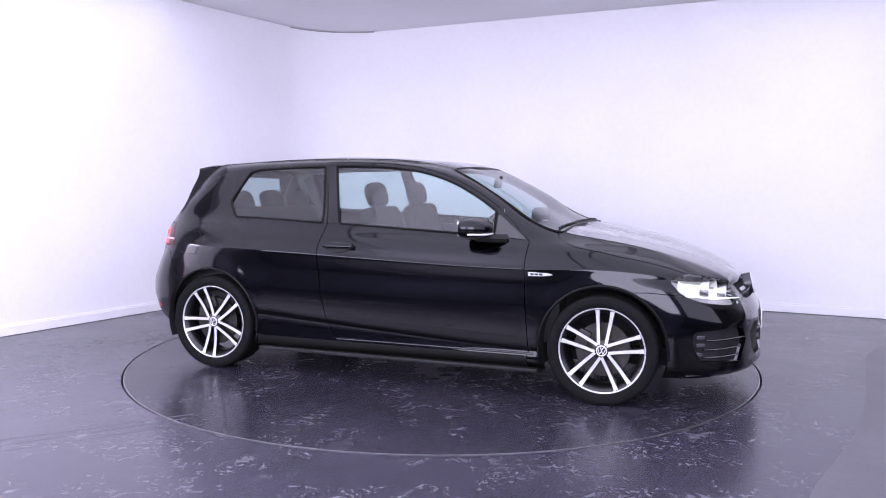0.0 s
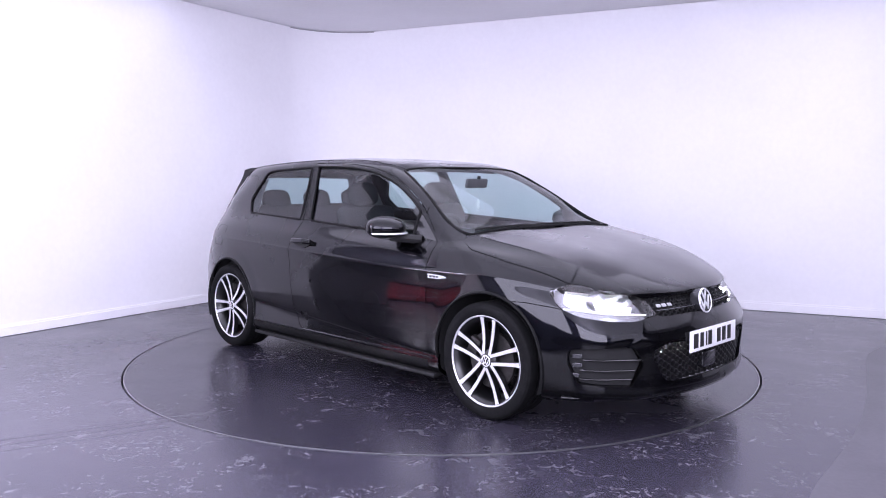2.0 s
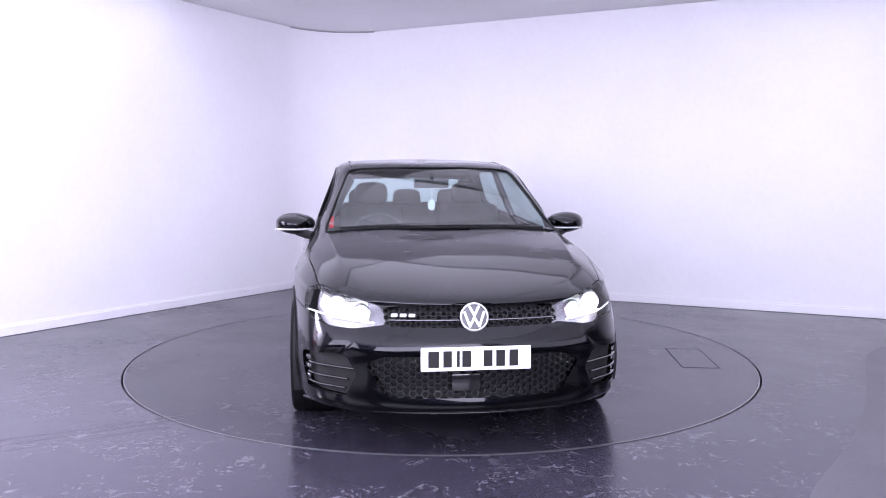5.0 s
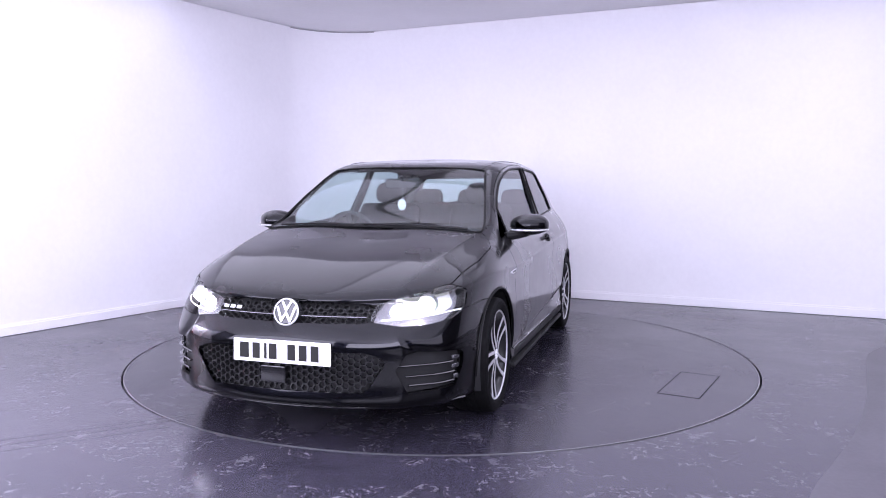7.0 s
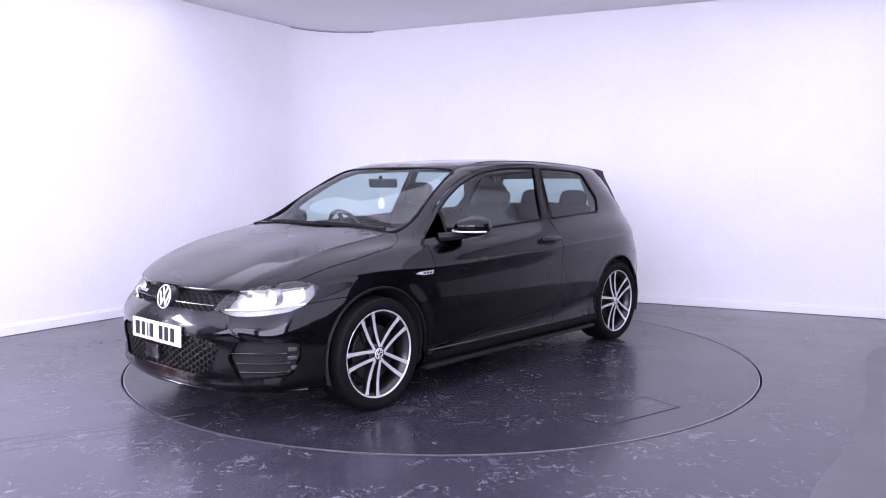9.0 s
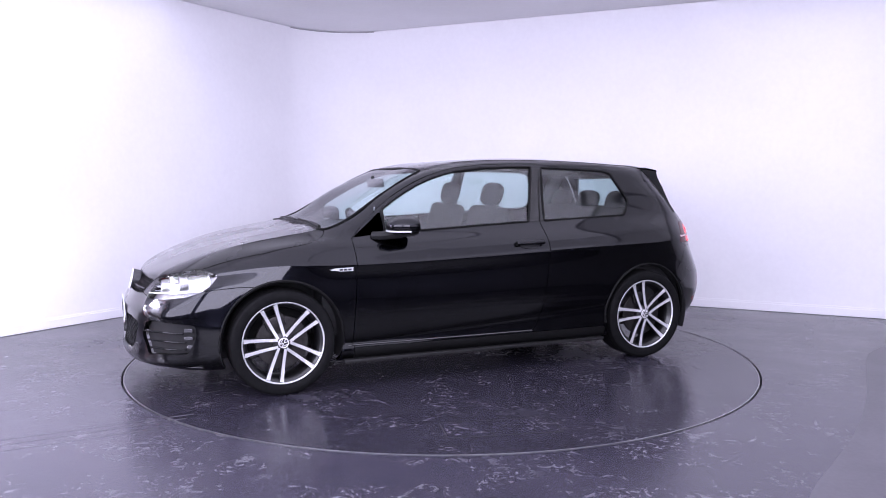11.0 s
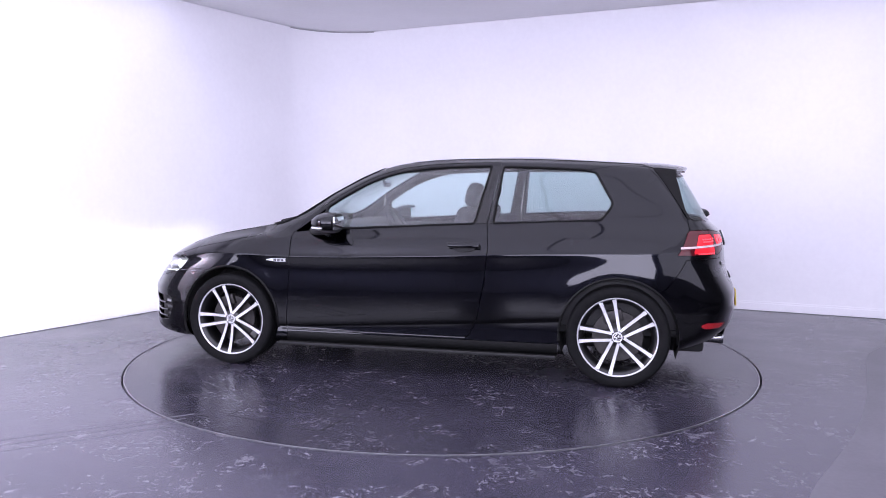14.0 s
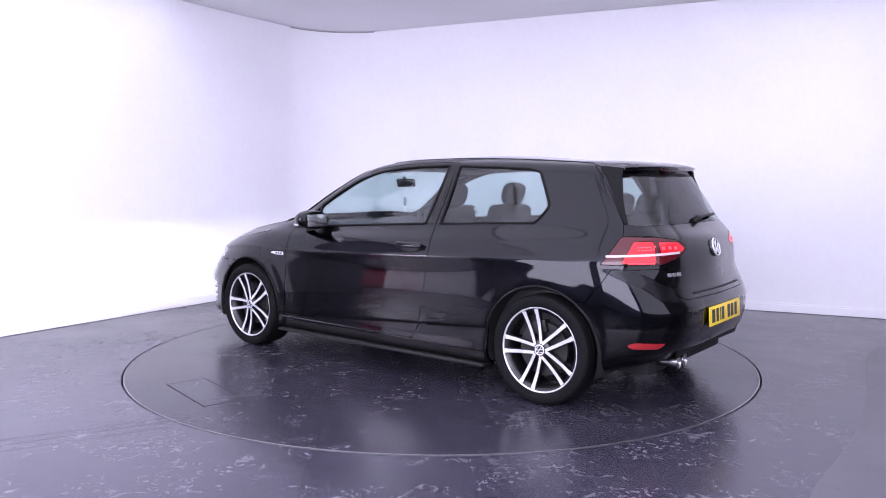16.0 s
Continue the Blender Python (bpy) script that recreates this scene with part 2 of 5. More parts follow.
def strip_wall(name, inner, outer, z0, z1, mat, label, category):
    bm = bmesh.new()
    rows = [[bm.verts.new(p + Vector((0, 0, z))) for p in line] for line, z in ((inner, z0), (inner, z1), (outer, z1), (outer, z0))]
    for k in range(4):
        a, b = rows[k], rows[(k + 1) % 4]
        for i in range(len(a) - 1):
            bm.faces.new((a[i], a[i + 1], b[i + 1], b[i]))
    bm.faces.new([r[0] for r in rows])
    bm.faces.new([r[-1] for r in rows][::-1])
    return tagged(part(name, bm, mat, smooth=30), label, category, kind="structure")


strip_wall("wall_north", rounded_wall_path(), rounded_wall_path(-0.12), 0.0, CEIL - 0.004, M_WALL,
           "plain white painted studio wall with a rounded corner", "wall")
strip_wall("baseboard", rounded_wall_path(0.018), rounded_wall_path(0.001), 0.004, 0.075, M_SKIRT,
           "low white painted skirting along the studio wall", "skirting")
strip_wall("trim", rounded_wall_path(0.010), rounded_wall_path(0.001), 0.0755, 0.092, M_SKIRT,
           "thin white top bead of the skirting board", "trim")
for name, a0, b0, a1, b1, mat, words in (
        ("wall_south", LEN_L, -0.12, LEN_L + 0.12, LEN_R + 0.12, M_DARKWALL, "grey painted wall of the open hall"),
        ("wall_east", -0.12, LEN_R, LEN_L, LEN_R + 0.12, M_DARKWALL, "grey painted wall of the open hall"),
        ("wall_west_1", WHITE_L + .001, -0.12, BAY_0, 0.0, M_DARKWALL, "grey wall beside the opening to the next bay"),
        ("wall_west_2", BAY_1, -0.12, LEN_L, 0.0, M_DARKWALL, "grey wall beside the opening to the next bay"),
        ("wall_bay_1", BAY_0 - .12, -BAY_DEEP, BAY_0, -0.121, M_BAYWALL, "grey side wall of the next bay"),
        ("wall_bay_2", BAY_1, -BAY_DEEP, BAY_1 + .12, -0.121, M_BAYWALL, "grey side wall of the next bay"),
        ("wall_bay_3", BAY_0 - .12, -BAY_DEEP - .12, BAY_1 + .12, -BAY_DEEP - .001, M_BAYWALL, "grey end wall of the next bay")):
    bm = bmesh.new()
    prism(bm, [plan(a, b).xy[:] for a, b in ((a0, b0), (a1, b0), (a1, b1), (a0, b1))], CEIL - 0.004)
    tagged(part(name, bm, mat), words, "wall", kind="structure")
bm = bmesh.new()
prism(bm, [plan(a, b).xy[:] for a, b in ((BAY_0 - .2, -BAY_DEEP - .2), (BAY_1 + .2, -BAY_DEEP - .2), (BAY_1 + .2, -0.122), (BAY_0 - .2, -0.122))], 0.15,
      Matrix.Translation((0, 0, CEIL)))
tagged(part("ceiling_bay", bm, M_CEIL), "white ceiling of the next bay", "ceiling", kind="structure")

bm = bmesh.new()
prism(bm, [plan(a, b).xy[:] for a, b in ((-0.12, -0.12), (LEN_L + 0.12, -0.12), (LEN_L + 0.12, LEN_R + 0.12), (-0.12, LEN_R + 0.12))], 0.15,
      Matrix.Translation((0, 0, CEIL)))
tagged(part("ceiling", bm, M_CEIL), "plain white painted studio ceiling", "ceiling", kind="structure")


def ring_floor(bm, r0, z, far):
    """A floor with a round hole, its outside a big square."""
    n = 128
    inner = [bm.verts.new((r0 * math.cos(2 * math.pi * i / n), r0 * math.sin(2 * math.pi * i / n), z)) for i in range(n)]
    deep = [bm.verts.new((v.co.x, v.co.y, z - 0.05)) for v in inner]
    outer = []
    for i in range(n):
        w = 2 * math.pi * i / n
        k = far / max(abs(math.cos(w)), abs(math.sin(w)))
        outer.append(bm.verts.new((k * math.cos(w), k * math.sin(w), z)))
    for i in range(n):
        j = (i + 1) % n
        bm.faces.new((inner[i], outer[i], outer[j], inner[j]))
        bm.faces.new((deep[i], inner[i], inner[j], deep[j]))


bm = bmesh.new()
ring_floor(bm, TABLE_R + 0.008, 0.0, 14)
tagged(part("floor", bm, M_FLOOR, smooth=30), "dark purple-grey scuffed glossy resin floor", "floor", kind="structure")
bm = bmesh.new()
spin(bm, [(0.001, -0.06), (TABLE_R + 0.05, -0.06)], 96, axis="z")
tagged(part("turntable_pit", bm, M_GAP), "black pit under the turntable edge", "pit", kind="structure")

turntable = thing("turntable", "round dark grey glossy turntable flush with the floor", "turntable")
bm = bmesh.new()
spin(bm, [(0.001, -0.05), (TABLE_R - 0.012, -0.05), (TABLE_R - 0.012, -0.001), (TABLE_R - 0.014, 0.0), (0.9, 0.0), (0.001, 0.0)], 128, axis="z")
part("deck", bm, M_TABLE, turntable, smooth=2)
bm = bmesh.new()
spin(bm, [(TABLE_R - 0.0115, -0.05), (TABLE_R - 0.005, -0.05), (TABLE_R - 0.005, 0.0005), (TABLE_R - 0.0115, 0.0012), (TABLE_R - 0.0115, -0.05)], 128, axis="z")
part("rim", bm, M_STEEL, turntable, "thin worn steel edge")

# ---------- the car's skin: one smooth surface, ruled by character lines ----------


def glass_material(name, tint, base_gloss=0.07):
    """Thin window glass: clear by its tint, with a real mirror gloss."""
    m = bpy.data.materials.new(name)
    m.use_nodes = True
    t = m.node_tree
    t.nodes.remove(t.nodes["Principled BSDF"])
    clear, gloss, mix, edge, power, gain = (t.nodes.new(k) for k in ("ShaderNodeBsdfTransparent", "ShaderNodeBsdfGlossy", "ShaderNodeMixShader",
                                                                    "ShaderNodeLayerWeight", "ShaderNodeMath", "ShaderNodeMath"))
    clear.inputs[0].default_value = (*tint, 1)
    gloss.inputs["Roughness"].default_value = 0.01
    edge.inputs[0].default_value = 0.5
    power.operation, gain.operation = "POWER", "MULTIPLY_ADD"
    power.inputs[1].default_value = 5.0
    gain.inputs[1].default_value, gain.inputs[2].default_value = 0.92, base_gloss
    t.links.new(edge.outputs["Facing"], power.inputs[0])
    t.links.new(power.outputs[0], gain.inputs[0])
    t.links.new(gain.outputs[0], mix.inputs[0])
    t.links.new(clear.outputs[0], mix.inputs[1])
    t.links.new(gloss.outputs[0], mix.inputs[2])
    t.links.new(mix.outputs[0], t.nodes["Material Output"].inputs[0])
    return m


M_GLASS = glass_material("tinted_window_glass", (0.76, 0.88, 0.87), 0.085)
M_GLASS_DARK = glass_material("dark_tinted_glass", (0.62, 0.74, 0.73))
M_LAMPGLASS = glass_material("clear_lamp_lens", (0.95, 0.95, 0.97))

# Each line runs from the middle of the nose round the side to the middle of the tail.
L_BOTTOM = ((2.088, 0, .175), (2.064, .297, .175), (1.993, .546, .174), (1.846, .717, .173), (1.651, .799, .175), (1.306, .821, .173), (.95, .833, .172), (.303, .834, .171),
            (-.494, .834, .176), (-.99, .834, .181), (-1.487, .803, .202), (-1.753, .722, .253), (-1.911, .551, .289), (-1.955, .301, .304), (-1.964, 0, .309))
L_SILL = ((2.183, 0, .21), (2.161, .299, .211), (2.079, .558, .21), (1.922, .744, .214), (1.656, .831, .212), (1.308, .863, .21), (.95, .871, .21), (.303, .878, .21),
          (-.494, .883, .21), (-.99, .883, .21), (-1.484, .843, .238), (-1.799, .757, .31), (-1.965, .56, .341), (-2.012, .3, .351), (-2.025, 0, .355))
L_DOORFOOT = ((2.165, 0, .301), (2.15, .301, .301), (2.077, .562, .3), (1.926, .748, .299), (1.66, .844, .298), (1.31, .869, .276), (.95, .87, .262), (.303, .877, .262),
              (-.494, .882, .278), (-.989, .882, .294), (-1.483, .857, .333), (-1.826, .768, .382), (-1.992, .569, .404), (-2.039, .299, .413), (-2.052, 0, .412))
L_LOWCREASE = ((2.173, 0, .416), (2.161, .302, .415), (2.083, .564, .414), (1.928, .752, .414), (1.662, .854, .414), (1.31, .865, .341), (.95, .864, .292), (.303, .871, .324),
               (-.493, .876, .373), (-.988, .876, .404), (-1.482, .867, .45), (-1.84, .776, .468), (-2.008, .578, .479), (-2.049, .298, .479), (-2.063, 0, .478))
L_LOWEDGE = ((2.167, 0, .474), (2.156, .299, .473), (2.083, .56, .47), (1.931, .752, .47), (1.658, .848, .46), (1.308, .877, .364), (.949, .877, .316), (.303, .884, .348),
             (-.492, .889, .397), (-.986, .889, .428), (-1.481, .872, .472), (-1.838, .775, .51), (-2.007, .577, .535), (-2.047, .298, .536), (-2.059, 0, .536))
L_FLANK = ((2.159, 0, .533), (2.146, .295, .531), (2.078, .554, .527), (1.931, .75, .528), (1.652, .839, .549), (1.305, .879, .554), (.948, .883, .548), (.303, .89, .551),
           (-.492, .895, .563), (-.986, .895, .575), (-1.48, .873, .587), (-1.832, .776, .589), (-2.004, .575, .591), (-2.045, .296, .593), (-2.058, 0, .594))
L_GRILLE = ((2.091, 0, .64), (2.071, .291, .635), (2.006, .543, .641), (1.867, .724, .656), (1.637, .828, .671), (1.302, .873, .686), (.948, .873, .679), (.303, .879, .682),
            (-.492, .887, .703), (-.986, .885, .715), (-1.48, .868, .726), (-1.795, .776, .718), (-1.951, .565, .702), (-1.995, .294, .701), (-2.016, 0, .704))
L_CREASE = ((2.049, 0, .682), (2.028, .29, .683), (1.964, .536, .689), (1.837, .707, .702), (1.622, .803, .732), (1.303, .866, .772), (.919, .881, .763), (.302, .887, .774),
            (-.495, .892, .804), (-.991, .886, .82), (-1.441, .859, .828), (-1.745, .775, .81), (-1.932, .564, .778), (-1.982, .294, .781), (-2.009, 0, .787))
L_SHOULDER = ((2.013, 0, .729), (1.993, .292, .736), (1.931, .535, .742), (1.816, .696, .754), (1.618, .793, .771), (1.304, .855, .795), (.919, .871, .781), (.302, .877, .792),
              (-.495, .882, .822), (-.991, .876, .838), (-1.437, .849, .851), (-1.724, .777, .862), (-1.92, .568, .857), (-1.971, .297, .862), (-1.998, 0, .868))
L_BONNET = ((1.591, 0, .886), (1.578, .297, .894), (1.553, .513, .893), (1.52, .635, .892), (1.435, .721, .875), (1.218, .789, .888), (.88, .832, .88), (.302, .845, .886),
            (-.497, .846, .905), (-.996, .836, .922), (-1.396, .811, .939), (-1.685, .742, .949), (-1.889, .565, .954), (-1.943, .303, .955), (-1.961, 0, .956))
L_BELT = ((1.035, 0, .986), (1.033, .301, .993), (1.002, .521, .995), (.954, .677, .991), (.892, .743, .974), (.822, .762, .957), (.702, .771, .949), (.302, .778, .954),
          (-.499, .778, .993), (-1, .761, 1.02), (-1.354, .738, 1.033), (-1.665, .69, 1.035), (-1.828, .558, 1.022), (-1.88, .308, 1.018), (-1.891, 0, 1.016))
L_WAIST = ((.794, 0, 1.126), (.793, .304, 1.135), (.764, .527, 1.138), (.708, .65, 1.135), (.643, .695, 1.115), (.556, .71, 1.096), (.434, .716, 1.085), (.102, .724, 1.089),
           (-.5, .724, 1.116), (-1.003, .703, 1.137), (-1.356, .681, 1.154), (-1.618, .645, 1.15), (-1.76, .515, 1.142), (-1.809, .288, 1.14), (-1.818, 0, 1.138))
L_BROW = ((.579, 0, 1.247), (.578, .304, 1.255), (.545, .497, 1.256), (.484, .607, 1.26), (.41, .648, 1.247), (.318, .662, 1.236), (.205, .667, 1.227), (-.078, .671, 1.229),
          (-.5, .671, 1.249), (-.953, .653, 1.263), (-1.305, .63, 1.275), (-1.535, .579, 1.281), (-1.686, .464, 1.273), (-1.731, .275, 1.266), (-1.74, 0, 1.265))
L_RAIL = ((.325, 0, 1.363), (.32, .283, 1.367), (.291, .455, 1.368), (.241, .564, 1.367), (.158, .606, 1.366), (.047, .62, 1.373), (-.095, .621, 1.381), (-.328, .618, 1.387),
          (-.599, .612, 1.387), (-.951, .594, 1.383), (-1.251, .571, 1.378), (-1.449, .529, 1.377), (-1.574, .444, 1.381), (-1.634, .273, 1.383), (-1.651, 0, 1.385))
L_ROOF = ((.096, 0, 1.412), (.088, .221, 1.415), (.051, .342, 1.415), (.004, .412, 1.418), (-.065, .446, 1.422), (-.165, .46, 1.426), (-.276, .465, 1.427), (-.427, .466, 1.428),
          (-.598, .464, 1.43), (-.898, .452, 1.425), (-1.136, .43, 1.412), (-1.294, .388, 1.403), (-1.391, .311, 1.4), (-1.438, .191, 1.4), (-1.445, 0, 1.4))
L_RIDGE = ((-.198, 0, 1.427), (-.208, 0, 1.43), (-.229, 0, 1.434), (-.259, 0, 1.438), (-.298, 0, 1.442), (-.348, 0, 1.443), (-.408, 0, 1.446), (-.497, 0, 1.451),
           (-.616, 0, 1.453), (-.794, 0, 1.446), (-.942, 0, 1.43), (-1.04, 0, 1.419), (-1.099, 0, 1.412), (-1.127, 0, 1.408), (-1.135, 0, 1.405))

CAGE = np.array([L_BOTTOM, L_SILL, L_DOORFOOT, L_LOWCREASE, L_LOWEDGE, L_FLANK, L_GRILLE, L_CREASE, L_SHOULDER, L_BONNET, L_BELT, L_WAIST, L_BROW, L_RAIL, L_ROOF, L_RIDGE], float)
# the crease from the windscreen's foot to the grille's corner: one more line across the rows, a little proud
RIDGE_Y = {5: (.56, 0), 6: (.470, .001), 7: (.478, .003), 8: (.492, .005), 9: (.628, .008), 10: (.700, .004)}
ridge = []
for k, row in enumerate(CAGE):
    y, lift = RIDGE_Y.get(k, (None, 0))
    if y is None:
        p = row[2] * .5 + row[3] * .5
    else:
        a, b = (row[1], row[2]) if y < row[2, 1] - .02 else (row[2], row[3])
        share = (y - a[1]) / (b[1] - a[1])
        p = a + (b - a) * share
        p = p + np.array((0, 0, lift))
    ridge.append(p)
CAGE = np.array([[*row, p] for row, p in zip(CAGE, ridge)])
CAGE = np.array([sorted(row[:5].tolist() + [row[-1].tolist()], key=lambda p: p[1]) + row[5:-1].tolist() for row in CAGE])
ROWS, COLS = CAGE.shape[:2]


def padded(c):
    """The cage with mirrored lines beyond the middle of the car and a straight run past the bottom."""
    flip = np.array([1, -1, 1.0])
    c = np.concatenate([c[:, 1:2] * flip, c, c[:, -2:-1] * flip], axis=1)
    low, top = 2 * c[:1] - c[1:2], c[-2:-1] * flip
    return np.concatenate([low, c, top], axis=0)


def basis(t):
    return np.stack([(1 - t) ** 3, 3 * t ** 3 - 6 * t ** 2 + 4, -3 * t ** 3 + 3 * t ** 2 + 3 * t + 1, t ** 3], -1) / 6.0


def spline(c, u, v):
    """Points of the smooth surface over the padded cage at (u, v), in spans."""
    iu, iv = np.clip(np.floor(u).astype(int), 0, COLS - 2), np.clip(np.floor(v).astype(int), 0, ROWS - 2)
    bu, bv = basis(u - iu), basis(v - iv)
    out = np.zeros(u.shape + (3,))
    for a in range(4):
        for b in range(4):
            out += (bv[..., a] * bu[..., b])[..., None] * c[iv + a, iu + b]
    return out


gu, gv = np.meshgrid(np.arange(COLS, dtype=float), np.arange(ROWS, dtype=float))
CONTROL = CAGE.copy()
for _ in range(2):                      # draw the smooth surface out to the lines
    CONTROL += 0.9 * (CAGE - spline(padded(CONTROL), gu, gv))
SKIN = padded(CONTROL)


def skin(u, v):
    """The smooth surface, with the flared rims of the wheel arches."""
    p = spline(SKIN, u, v)
    for cx in (1.3155, -1.3155):
        r = np.hypot(p[..., 0] - cx, p[..., 2] - .325)
        k = np.clip((.47 - r) / .09, 0, 1)
        p[..., 1] += .002 * k * k * (3 - 2 * k) * (p[..., 1] > .55)
    return p


def skin_normal(u, v):
    h = 1e-3
    du = skin(np.clip(u + h, 0, COLS - 1), v) - skin(np.clip(u - h, 0, COLS - 1), v)
    dv = skin(u, np.clip(v + h, 0, ROWS - 1)) - skin(u, np.clip(v - h, 0, ROWS - 1))
    n = np.cross(du, dv)
    return n / np.maximum(np.linalg.norm(n, axis=-1, keepdims=True), 1e-9)


def finer(axis, cell):
    """Parameter values that cut the surface into cells of about that size."""
    gaps = np.linalg.norm(np.diff(CAGE, axis=axis), axis=-1)
    gaps = np.quantile(gaps, 0.8, axis=1 - axis)
    values = [np.linspace(i, i + 1, max(2, int(math.ceil(g / cell))), endpoint=False) for i, g in enumerate(gaps)]
    return np.concatenate(values + [[len(gaps)]])


PU, PV = np.meshgrid(finer(1, 0.017), finer(0, 0.017))
GRID = skin(PU, PV)


def rounded(points, r=0.03):
    """A closed outline with its corners rounded off, r from the corner at most."""
    p, out = np.array(points, float), []
    for a, b, c in zip(np.roll(p, 1, axis=0), p, np.roll(p, -1, axis=0)):
        i, o = a - b, c - b
        i, o = i * min(.45, r / max(np.linalg.norm(i), 1e-9)), o * min(.45, r / max(np.linalg.norm(o), 1e-9))
        for k in (0, .33, .67, 1):
            out.append(b + i * (1 - k) ** 2 + o * k ** 2)
    return np.array(out)


def inside(poly, p):
    x, y = p[..., 0], p[..., 1]
    hit = np.zeros(x.shape, bool)
    for (x0, y0), (x1, y1) in zip(poly, np.roll(poly, -1, axis=0)):
        if y0 != y1:
            hit ^= ((y0 > y) != (y1 > y)) & (x < (x1 - x0) * (y - y0) / (y1 - y0) + x0)
    return hit


def closest(poly, p):
    """The nearest points of an outline."""
    best, spot = np.full(p.shape[:-1], 1e9), p.copy()
    for a, b in zip(poly, np.roll(poly, -1, axis=0)):
        d = b - a
        t = np.clip(((p - a) @ d) / max(d @ d, 1e-12), 0, 1)
        q = a + t[..., None] * d
        r = np.linalg.norm(p - q, axis=-1)
        near = r < best
        best[near], spot[near] = r[near], q[near]
    return spot


def circle(cx, cy, r, n=48):
    w = np.linspace(0, 2 * math.pi, n, endpoint=False)
    return np.stack([cx + r * np.cos(w), cy + r * np.sin(w)], 1)


VIEWS = {"side": lambda p: p[..., [0, 2]], "face": lambda p: p[..., [1, 2]], "top": lambda p: p[..., [0, 1]],
         "nose": lambda p: np.stack([p[..., 1] - p[..., 0], p[..., 2]], -1), "tail": lambda p: np.stack([p[..., 1] + p[..., 0], p[..., 2]], -1)}

